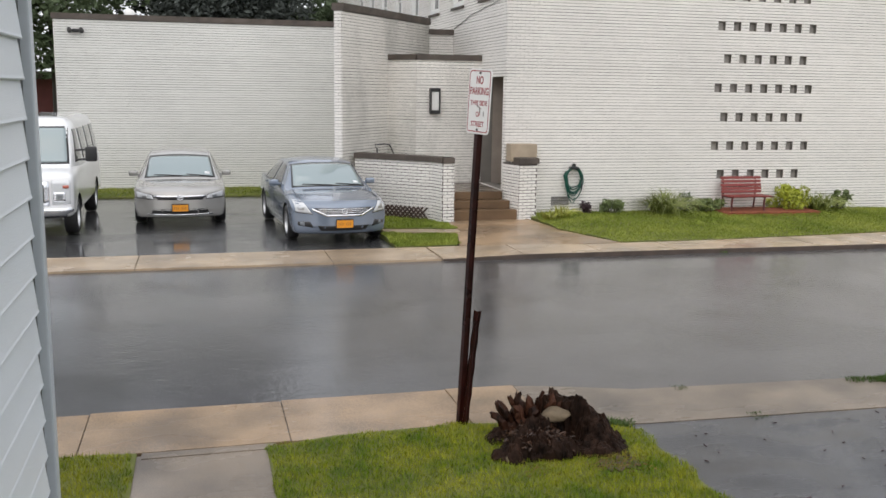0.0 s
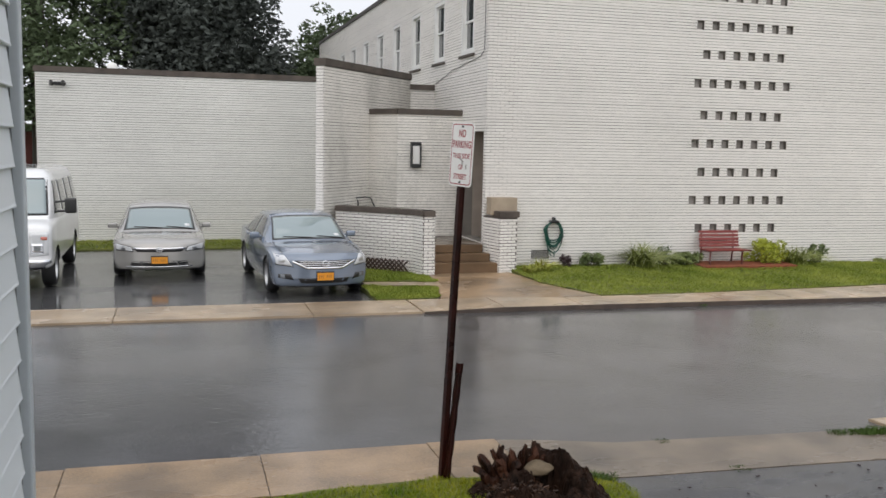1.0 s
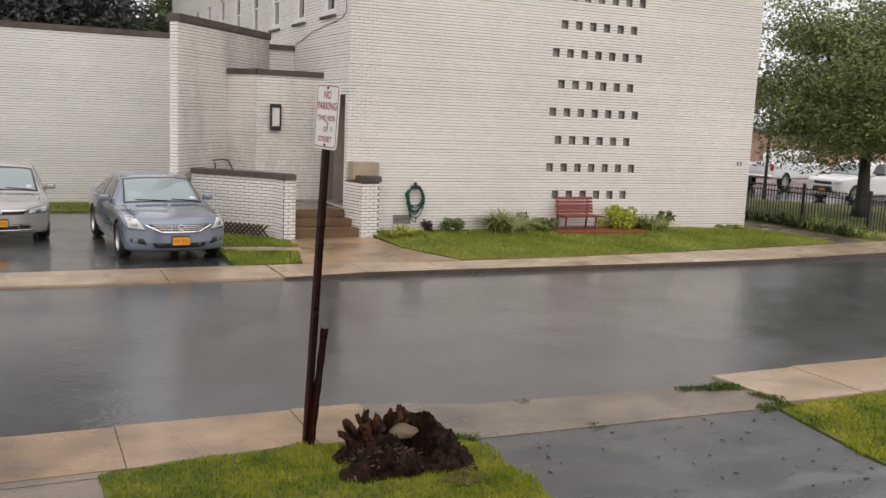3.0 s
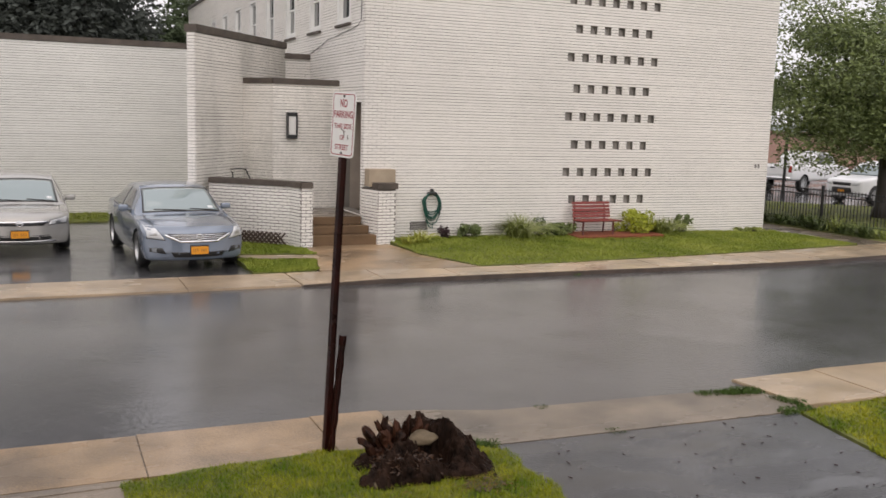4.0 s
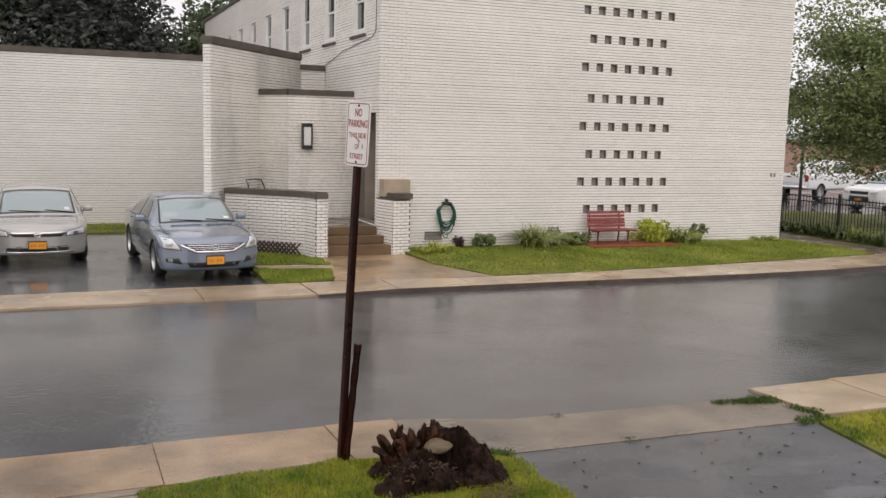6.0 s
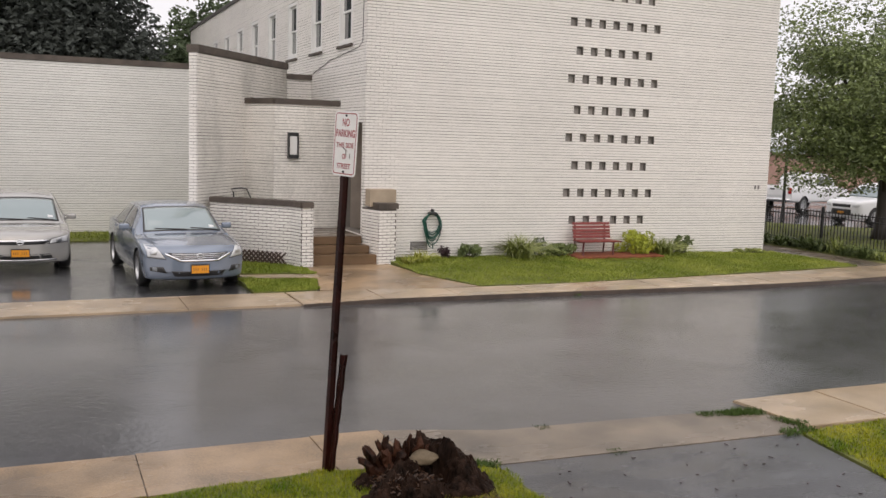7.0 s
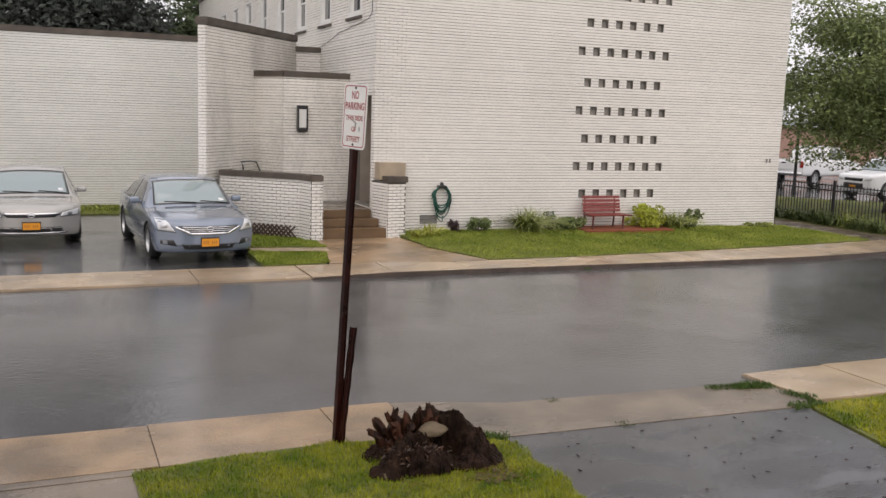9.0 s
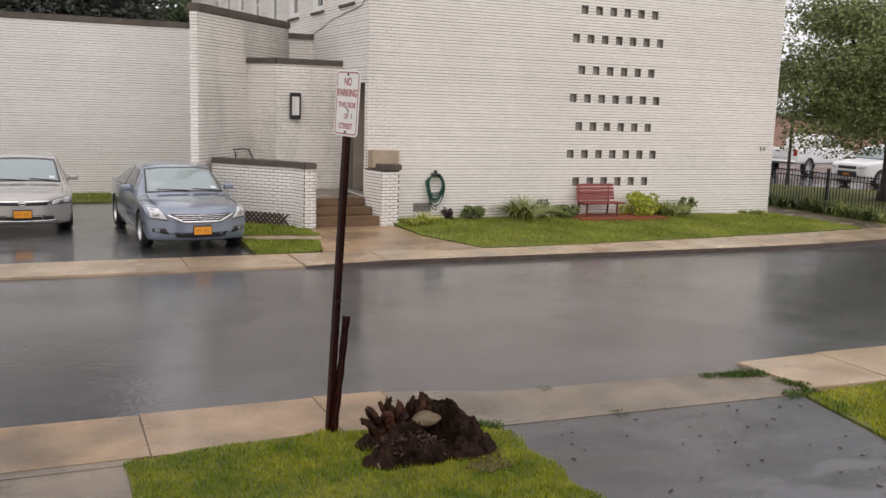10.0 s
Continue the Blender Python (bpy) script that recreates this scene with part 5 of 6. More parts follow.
for y in (0.232, -0.232):
    bm = bmesh.new()
    bmesh.ops.create_cone(bm, segments=8, radius1=0.011, radius2=0.008, depth=0.01, cap_ends=True)
    bm.transform(SIGN_M @ pose(0, y, 0.006))
    part("bolt", bm, M_BLACK, sign)

# ---- the rotten stump with its rock ----
M_STUMP = material("wet_rotten_wood", (0.0085, 0.0052, 0.0036), 0.5, vary=0.65, scale=9, fine=60, bump=1.0, bump_scale=45, stretch=(1, 1, 0.35), tint=(0.023, 0.0125, 0.0085), spec=0.05)
M_SPLIT = material("split_brown_wood", (0.013, 0.0065, 0.0045), 0.45, vary=0.5, scale=14, fine=80, bump=0.9, bump_scale=60, stretch=(1, 1, 0.2), tint=(0.04, 0.016, 0.009), spec=0.12, island=0.7)
M_ROCK = material("tan_rock", (0.13, 0.098, 0.062), 0.55, vary=0.35, scale=14, bump=0.6, bump_scale=40, spec=0.2)
stump = thing("tree_stump", "dark rotten hollow tree stump with splintered roots in the grass", "stump")
# the stump in its own plan: u along the pavement, v away from the street corner of the lawn, seen from the house side
def stump_height(u, v):
    """Height of the rotten wood: a broken wall curving round the right side, a low crumbling mass before it and a hollow between."""
    wall = ((-0.02, 0.17, 0.30), (0.08, 0.20, 0.36), (0.20, 0.17, 0.37), (0.30, 0.08, 0.31), (0.40, -0.03, 0.19), (0.54, -0.15, 0.02))
    h = 0.0
    for (ua, va, ha), (ub, vb_, hb) in zip(wall, wall[1:]):
        du, dv = ub - ua, vb_ - va
        t = max(0.0, min(1.0, ((u - ua) * du + (v - va) * dv) / (du * du + dv * dv)))
        d = math.hypot(u - ua - du * t, v - va - dv * t)
        inner = (u - ua) * dv - (v - va) * du > 0
        h = max(h, (ha + (hb - ha) * t) * max(0.0, 1 - (d / (0.15 if inner else 0.24)) ** 1.6))
    for cu, cv, ru, rv, top in ((-0.10, -0.04, 0.22, 0.18, 0.17), (-0.20, -0.24, 0.22, 0.22, 0.16), (-0.32, -0.40, 0.14, 0.13, 0.09), (0.02, -0.22, 0.2, 0.2, 0.15), (-0.36, 0.04, 0.2, 0.16, 0.07), (0.30, -0.16, 0.24, 0.15, 0.11)):
        q = ((u - cu) / ru) ** 2 + ((v - cv) / rv) ** 2
        h = max(h, top * max(0.0, 1 - q) ** 0.6)
    return h


STUMP_AT = pose(2.86, 6.83, 0.02, 0, 0, -20)
bm = bmesh.new()
nu_, nv_ = 110, 90
grid = []
for i in range(nu_ + 1):
    line = []
    for j in range(nv_ + 1):
        u, v = -0.60 + 1.24 * i / nu_, -0.58 + 1.02 * j / nv_
        q = Vector((u, v, 0.0))
        wu, wv = u + 0.05 * noise.noise(q * 7), v + 0.05 * noise.noise(q * 7 + Vector((9, 2, 5)))
        h = stump_height(wu, wv)
        if h > 0.004:
            rough = (0.13 if u < 0.02 else 0.07) * noise.fractal(Vector((u * 7, v * 7, h * 6)), 0.9, 2.1, 6) + 0.05 * abs(noise.noise(Vector((u * 26, v * 26, 3))))
            h = max(0.0, h + rough * min(1.0, h / 0.12))
        else:
            h = -0.05
        line.append(bm.verts.new((u + 0.02 * noise.noise(q * 30), v + 0.02 * noise.noise(q * 30 + Vector((5, 5, 5))), h)))
    grid.append(line)
for i in range(nu_):
    for j in range(nv_):
        bm.faces.new((grid[i][j], grid[i + 1][j], grid[i + 1][j + 1], grid[i][j + 1]))
bm.transform(STUMP_AT)
part("root_mass", bm, M_STUMP, stump)
rng = random.Random(5)
# splintered roots: foot, height, lean and width
for u, v, h, lu, lv, w in ((-0.30, 0.10, 0.30, -0.16, 0.0, 0.042), (-0.27, 0.13, 0.34, -0.08, 0.02, 0.036), (-0.23, 0.14, 0.37, -0.06, 0.02, 0.045), (-0.18, 0.15, 0.36, -0.01, 0.02, 0.036), (-0.22, 0.08, 0.29, -0.08, -0.02, 0.05),
                           (-0.13, 0.15, 0.33, 0.02, 0.02, 0.032), (-0.10, 0.14, 0.40, 0.02, 0.0, 0.018), (0.00, 0.16, 0.36, 0.00, 0.02, 0.05), (0.04, 0.16, 0.30, 0.05, 0.02, 0.05), (-0.34, 0.06, 0.22, -0.16, -0.02, 0.04), (-0.15, 0.10, 0.27, 0.0, -0.02, 0.05)):
    bm = bmesh.new()
    n = 8
    pts, rad = [], []
    for k in range(n):
        t = k / (n - 1)
        pts.append((u + lu * t ** 1.5 + rng.uniform(-0.01, 0.01), v + lv * t + rng.uniform(-0.01, 0.01), 0.02 + (h - 0.02) * t))
        rad.append(w * (1.3 - 0.55 * t) * rng.uniform(0.8, 1.2))
    rad[-1] *= 0.7
    tube(bm, pts, rad, 9)
    for v_ in bm.verts:
        v_.co += Vector((noise.noise(v_.co * 34), noise.noise(v_.co * 31 + Vector((4, 4, 4))), noise.noise(v_.co * 45) * 1.6)) * 0.022
    bm.transform(STUMP_AT)
    part("splinter", bm, M_SPLIT, stump)
chips = bmesh.new()
for k in range(330):
    u, v = rng.gauss(-0.17, 0.16), rng.gauss(-0.16, 0.15)
    h = stump_height(u, v)
    if h < 0.02:
        continue
    m = STUMP_AT @ pose(u, v, h + rng.uniform(0, 0.03), rng.uniform(-45, 45), rng.uniform(-45, 45), rng.uniform(0, 360))
    s = rng.uniform(0.2, 0.75)
    box(chips, -0.03 * s, 0.03 * s, -0.008 * s * rng.uniform(0.5, 1.6), 0.008 * s, -0.003, 0.004 * rng.uniform(0.5, 2), 0, m)
M_CHIP = material("wet_wood_chips", (0.018, 0.010, 0.006), 0.3, vary=0.5, scale=20, island=0.9, tint=(0.05, 0.025, 0.014), spec=0.3)
tagged(part("bark_litter", chips, M_CHIP, stump), kind="stuff")


def rock(name, label, at, size, seed):
    b = bmesh.new()
    bmesh.ops.create_icosphere(b, subdivisions=3, radius=1.0)
    for v in b.verts:
        d = 1 + 0.3 * noise.noise(v.co * 1.3 + Vector((seed, 0, 0))) + 0.06 * noise.noise(v.co * 5)
        v.co = Vector((v.co.x * size[0], v.co.y * size[1], max(v.co.z, -0.6) * size[2])) * d
    b.transform(at)
    return tagged(part(name, b, M_ROCK, smooth=True), label, "rock")


rock("rock", "flat tan rock lying in the hollow stump", pose(2.90, 6.85, 0.255, 18, -7, -12), (0.12, 0.085, 0.045), 2)
rock("rock", "small pale stone in the grass by the stump", pose(2.38, 6.50, 0.045), (0.03, 0.024, 0.028), 6)

# ---- the bench ----
M_RED = material("red_painted_wood", (0.20, 0.03, 0.023), 0.35, vary=0.15, scale=6, fine=60, stretch=(0.3, 2, 2))
M_DARKRED = material("dark_red_iron", (0.10, 0.02, 0.018), 0.4, vary=0.2)
bench = thing("bench", "red slatted wooden garden bench against the wall", "bench")
for k, z in enumerate((0.985, 0.90, 0.815, 0.735, 0.66)):
    bm = bmesh.new()
    box(bm, 11.98 + 0.012 * (k % 2), 13.06, 0.0, 0.026, -0.033, 0.033, 0.007, pose(0, 19.24 + 0.2 * (z - 0.62), z, -11))
    part("back_slat", bm, M_RED, bench)
for k in range(4):
    bm = bmesh.new()
    box(bm, 11.98, 13.08, 18.84 + 0.105 * k, 18.93 + 0.105 * k, 0.565, 0.595, 0.008)
    part("seat_slat", bm, M_RED, bench)
for x in (12.06, 12.92):
    bm = bmesh.new()
    tube(bm, [(x, 18.88, 0.2), (x, 18.9, 0.42), (x, 18.88, 0.565)], 0.022, 8)
    tube(bm, [(x, 19.34, 0.2), (x, 19.3, 0.5), (x, 19.30, 0.8), (x, 19.345, 1.0)], 0.022, 8)
    tube(bm, [(x, 18.86, 0.555), (x, 19.27, 0.55)], 0.02, 8)
    part("side_frame", bm, M_DARKRED, bench)
bm = bmesh.new()
box(bm, 13.02, 13.16, 18.86, 18.95, 0.555, 0.585, 0.006)
part("armrest", bm, M_DARKRED, bench)
bm = bmesh.new()
rng = random.Random(19)
prism(bm, [(11.75 + 2.5 * k / 14, 18.60 + rng.uniform(-0.05, 0.05)) for k in range(15)] + [(14.3, 19.5), (11.8, 19.5)], 0.1, lambda x, y: rise(x, y) + 0.045, 0.01)
tagged(part("mulch_bed", bm, M_MULCH), "red wood mulch under the bench", "mulch", kind="structure")

# ---- wall fittings ----
M_HOSE = material("green_hose", (0.008, 0.085, 0.06), 0.35, vary=0.2, scale=10)
hose = thing("garden_hose", "coiled green garden hose hung on a wall holder", "hose")
rng = random.Random(11)
for k in range(9):
    bm = bmesh.new()
    pts = []
    w, top, bot = 0.21 + 0.035 * rng.uniform(-1, 1), 1.2 + 0.02 * (k % 4), 0.5 + 0.3 * rng.random()
    for j in range(25):
        a = 2 * math.pi * j / 24
        pts.append((8.30 + w * math.sin(a) * (1.0 if math.cos(a) > 0 else 0.85), 19.48 - 0.022 * (k % 4), (top + bot) / 2 + (top - bot) / 2 * math.cos(a)))
    tube(bm, pts, 0.012, 7, False)
    part("hose_loop", bm, M_HOSE, hose, smooth=True)
bm = bmesh.new()
tube(bm, [(8.47, 19.42, 1.05), (8.49, 19.41, 0.85), (8.48, 19.42, 0.72)], [0.012, 0.012, 0.02], 8)
part("nozzle", bm, M_BLACK, hose)
bm = bmesh.new()
tube(bm, [(8.16, 19.45, 0.62), (8.24, 19.44, 0.46), (8.32, 19.44, 0.41), (8.33, 19.44, 0.55)], 0.012, 7)
part("hose_end", bm, M_HOSE, hose)
bm = bmesh.new()
box(bm, 8.2, 8.4, 19.38, 19.53, 1.2, 1.26, 0.02)
box(bm, 8.28, 8.32, 19.4, 19.53, 1.26, 1.33, 0.01)
part("hose_holder", bm, M_BLACK, hose)
vent = thing("wall_vent", "grey metal louvred vent low in the brick wall", "vent")
M_VENT = material("grey_vent_metal", (0.22, 0.21, 0.2), 0.45, metal=0.3, vary=0.15)
bm = bmesh.new()
for a, b, c, e in ((7.8, 8.22, 0.375, 0.395), (7.8, 8.22, 0.555, 0.575), (7.8, 7.82, 0.395, 0.555), (8.2, 8.22, 0.395, 0.555)):
    box(bm, a, b, 19.515, 19.545, c, e, 0.003)
part("frame", bm, M_VENT, vent)
for k in range(6):
    bm = bmesh.new()
    box(bm, -0.19, 0.19, -0.012, 0.012, -0.002, 0.002, 0, pose(8.01, 19.53, 0.415 + 0.026 * k, 40))
    part("slat", bm, M_VENT, vent)
lamp = thing("wall_lamp", "black framed wall lantern with a white ribbed diffuser", "lamp")
M_DIFF = material("white_diffuser", (0.72, 0.72, 0.70), 0.35, vary=0.04)
bm = bmesh.new()
box(bm, 5.36, 5.60, AY - 0.02, AY - 0.012, 2.38, 2.98)
box(bm, 5.36, 5.60, AY - 0.15, AY - 0.015, 2.38, 2.46, 0.01)
box(bm, 5.36, 5.60, AY - 0.15, AY - 0.015, 2.90, 2.98, 0.01)
box(bm, 5.36, 5.385, AY - 0.15, AY - 0.015, 2.46, 2.90)
box(bm, 5.575, 5.60, AY - 0.15, AY - 0.015, 2.46, 2.90)
part("lamp_frame", bm, M_BLACK, lamp)
bm = bmesh.new()
box(bm, 5.392, 5.568, AY - 0.13, AY - 0.03, 2.465, 2.895, 0.01)
for k in range(4):
    tube(bm, [(5.42 + 0.04 * k, AY - 0.132, 2.47), (5.42 + 0.04 * k, AY - 0.132, 2.89)], 0.006, 6)
part("diffuser", bm, M_DIFF, lamp)
flood = thing("flood_light", "small dark twin flood light high on the long wall", "lamp")
bm = bmesh.new()
box(bm, -3.16, -2.98, LY - 0.1, LY - 0.015, 4.33, 4.42, 0.02)
part("housing", bm, M_BLACK, flood)
for x in (-3.22, -2.92):
    bm = bmesh.new()
    bmesh.ops.create_cone(bm, segments=12, radius1=0.07, radius2=0.045, depth=0.14, cap_ends=True)
    bm.transform(pose(x, LY - 0.16, 4.39, 70))
    part("lamp_head", bm, M_BLACK, flood, smooth=False)
marks = thing("wall_plaque", "two small dark plain marks on the brick wall", "sign")
for x in (17.82, 17.93):
    bm = bmesh.new()
    box(bm, x, x + 0.06, WY - 0.026, WY - 0.014, 1.86, 1.97, 0.004)
    part("bar", bm, M_VENT, marks)
cable = thing("wall_cable", "thin dark cable fixed along the side wall", "cable")
bm = bmesh.new()
tube(bm, [(WX - 0.03, 19.72, 7.6), (WX - 0.03, 19.72, 6.0), (WX - 0.03, 19.74, 5.05), (WX - 0.03, 20.0, 4.93), (WX - 0.03, 21.0, 4.86), (WX - 0.03, 21.8, 4.80), (WX - 0.03, 22.3, 4.78), (WX - 0.03, 22.8, 4.68), (WX - 0.03, 23.9, 4.52)], 0.007, 6)
part("cable_run", bm, M_BLACK, cable)
rail = thing("handrail", "bent black iron handrail behind the low wall", "railing")
bm = bmesh.new()
tube(bm, [(3.98, 20.45, 0.8), (3.93, 20.45, 1.62), (3.88, 20.45, 1.70), (4.1, 20.45, 1.72), (4.22, 20.45, 1.70), (4.36, 20.45, 1.4), (4.4, 20.45, 0.8)], 0.016, 8)
part("rail", bm, M_BLACK, rail, smooth=True)
lattice = thing("lattice_panel", "dark brown diamond lattice at the foot of the low wall", "lattice")
M_LATT = material("brown_lattice", (0.075, 0.05, 0.04), 0.6, vary=0.3)
A, B = Vector((3.6, 20.4)), Vector((4.93, 19.2))
ld = (B - A).normalized()
ln = Vector((ld.y, -ld.x))
LL = (B - A).length


def lat(u, o, z):
    p = A + ld * u + ln * o
    return (p.x, p.y, z)


for sgn in (1, -1):
    for k in range(-2, int(LL / 0.11) + 3):
        u0, u1 = k * 0.11, k * 0.11 + 0.26
        za, zb = (0.15, 0.41) if sgn > 0 else (0.41, 0.15)
        if u0 < 0 or u1 > LL:
            continue
        bm = bmesh.new()
        o = 0.045 + 0.012 * sgn
        d = Vector((u1 - u0, zb - za)).normalized()
        nx, nz = -d.y * 0.02, d.x * 0.02
        c = [(u0 + nx, za + nz), (u1 + nx, zb + nz), (u1 - nx, zb - nz), (u0 - nx, za - nz)]
        f = [bm.verts.new(lat(u, o + 0.005, z)) for u, z in c]
        g = [bm.verts.new(lat(u, o - 0.005, z)) for u, z in c]
        bm.faces.new(f)
        bm.faces.new(g[::-1])
        for i in range(4):
            bm.faces.new((f[i], g[i], g[(i + 1) % 4], f[(i + 1) % 4]))
        part("slat", bm, M_LATT, lattice)

# ---- plants ----
M_LEAF = material("green_leaves", (0.08, 0.115, 0.040), 0.45, vary=0.35, scale=1.0, fine=6, island=0.45, tint=(0.15, 0.19, 0.065), spec=0.4)
# dark foliage made paler and greyer: distance haze is mixed into the colour
M_LEAF_DARK = material("dark_hazed_leaves", (0.098, 0.112, 0.102), 0.8, vary=0.3, scale=0.5, island=0.3, spec=0.1)
M_LEAF_PALE = material("pale_far_leaves", (0.105, 0.14, 0.078), 0.7, vary=0.3, scale=0.5, island=0.35, spec=0.15)
M_LEAF_LOW = material("dark_bed_leaves", (0.045, 0.072, 0.022), 0.5, vary=0.35, scale=3, island=0.5, tint=(0.085, 0.115, 0.035), spec=0.25)
M_LIME = material("yellow_green_leaves", (0.36, 0.40, 0.035), 0.45, vary=0.3, scale=5, island=0.35)
M_LILY = material("lily_blades", (0.15, 0.20, 0.045), 0.4, vary=0.3, scale=5, island=0.4, tint=(0.27, 0.30, 0.075))
M_YELLOW = material("yellow_blades", (0.36, 0.30, 0.03), 0.45, vary=0.3, scale=5, island=0.4, tint=(0.3, 0.36, 0.05))
M_PURPLE = material("dark_purple_leaves", (0.05, 0.025, 0.03), 0.5, vary=0.3, scale=5, island=0.4)
M_BARK = material("wet_bark", (0.035, 0.028, 0.022), 0.6, vary=0.4, scale=6, bump=0.8, bump_scale=30, stretch=(1, 1, 0.25))


def leaf_cloud(name, centres, radii, count, size, mat, parent, seed, flat=0.6):
    """Many small leaves in clumps about the given centres; each leaf is a folded blade."""
    r = np.random.RandomState(seed)
    C, R = np.array(centres, float), np.array(radii, float)
    pick = r.choice(len(C), count, p=(R.prod(1) / R.prod(1).sum()) if R.ndim == 2 else R ** 3 / (R ** 3).sum())
    d = r.normal(size=(count, 3))
    d /= np.linalg.norm(d, axis=1)[:, None]
    rad = (r.uniform(0.25, 1.0, count) ** 0.5)[:, None]
    P = C[pick] + d * rad * (R[pick] if R.ndim == 2 else R[pick][:, None])
    a = r.normal(size=(count, 3))
    a[:, 2] *= flat
    a /= np.linalg.norm(a, axis=1)[:, None]
    b = np.cross(a, r.normal(size=(count, 3)))
    b /= np.linalg.norm(b, axis=1)[:, None]
    s = size * r.uniform(0.6, 1.4, count)[:, None]
    n = np.cross(a, b)
    V = np.stack([P - a * s, P + b * s * 0.45 + n * s * 0.15, P + a * s, P - b * s * 0.45 + n * s * 0.15], 1).reshape(-1, 3)
    k = np.arange(count) * 4
    F = np.concatenate([np.stack([k, k + 1, k + 2], 1), np.stack([k, k + 2, k + 3], 1)])
    me = bpy.data.meshes.new(name)
    me.from_pydata(V.tolist(), [], F.tolist())
    me.materials.append(mat)
    ob = new(name, me)
    ob.parent = parent
    return ob


def tree(label, base, height, trunk_r, crown_c, crown_r, clumps, leaves, leaf, mat, seed, fork=0.35, lean=(0, 0), low=0.0):
    """A tree: tapered leaning trunk, limbs that reach into the crown, and a ragged crown of leaf clumps."""
    t = thing("tree", label, "tree", at=Matrix.Translation(base))
    r = random.Random(seed)
    bm = bmesh.new()
    top = Vector((lean[0], lean[1], height))
    n = 9
    tube(bm, [(top.x * (k / n) ** 1.4 + 0.04 * math.sin(k), top.y * (k / n) ** 1.4, -0.1 + (height + 0.1) * k / n) for k in range(n + 1)],
         [trunk_r * (1.45 if k == 0 else 1.05 - 0.8 * k / n) for k in range(n + 1)], 12)
    part("trunk", bm, M_BARK, t, smooth=True)
    cs, rs = [], []
    for k in range(clumps):
        d = Vector((r.gauss(0, 1), r.gauss(0, 1), r.gauss(0, 1))).normalized()
        q = r.uniform(0.35, 0.95)
        c = Vector(crown_c) + Vector((d.x * crown_r[0], d.y * crown_r[1], d.z * crown_r[2])) * q
        c.z = max(c.z, low)
        cs.append(tuple(c))
        s = r.uniform(0.16, 0.34)
        rs.append((crown_r[0] * s, crown_r[1] * s, crown_r[2] * s * 0.62))
    for k in range(min(14, clumps)):
        b = bmesh.new()
        f = r.uniform(fork, 0.85)
        a = Vector((top.x * f ** 1.4, top.y * f ** 1.4, height * f))
        e = Vector(cs[k])
        m = a.lerp(e, 0.5) + Vector((r.uniform(-0.2, 0.2), r.uniform(-0.2, 0.2), 0.25))
        tube(b, [a, a.lerp(m, 0.5), m, m.lerp(e, 0.6), e], [trunk_r * 0.42, trunk_r * 0.34, trunk_r * 0.25, trunk_r * 0.15, trunk_r * 0.06], 7)
        part("limb", b, M_BARK, t, smooth=True)
    leaf_cloud("crown", cs, rs, leaves, leaf, mat, t, seed)
    return t


tree("broad leafy street tree behind the iron fence", (25.9, 22.3, 0.05), 4.6, 0.24, (-0.8, 0.3, 4.4), (4.4, 4.2, 3.4), 160, 56000, 0.068, M_LEAF, 21, 0.3, (0.2, 0.1), 1.75)
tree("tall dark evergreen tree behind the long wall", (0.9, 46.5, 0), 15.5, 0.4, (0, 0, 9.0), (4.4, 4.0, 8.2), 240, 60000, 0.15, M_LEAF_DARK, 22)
tree("leafy green tree behind the long wall", (-6.2, 46.0, 0), 13.0, 0.3, (0.2, 0, 9.0), (4.4, 3.5, 6.4), 120, 22000, 0.15, M_LEAF_PALE, 23)
tree("thin pale green tree beyond the building", (11.6, 58.0, 0), 9.0, 0.3, (-1.0, 0, 8.4), (4.4, 3.5, 4.0), 36, 6000, 0.17, M_LEAF_PALE, 24)
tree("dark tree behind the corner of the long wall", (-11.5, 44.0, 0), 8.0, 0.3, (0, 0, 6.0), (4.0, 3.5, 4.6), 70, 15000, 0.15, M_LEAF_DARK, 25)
tree("low green tree behind the long wall", (5.9, 50.0, 0), 5.5, 0.25, (0.3, 0, 5.6), (2.9, 2.4, 2.6), 60, 15000, 0.13, M_LEAF_PALE, 26)
tree("green tree at the far side of the parking area", (36.5, 44.0, 0), 5.5, 0.3, (0, 0, 5.0), (4.4, 4.5, 3.2), 60, 9000, 0.17, M_LEAF_PALE, 27)
tree("green tree far behind the parked cars", (49.0, 42.0, 0), 5.5, 0.3, (0, 0, 4.6), (5.0, 4.5, 3.2), 60, 9000, 0.18, M_LEAF, 28)


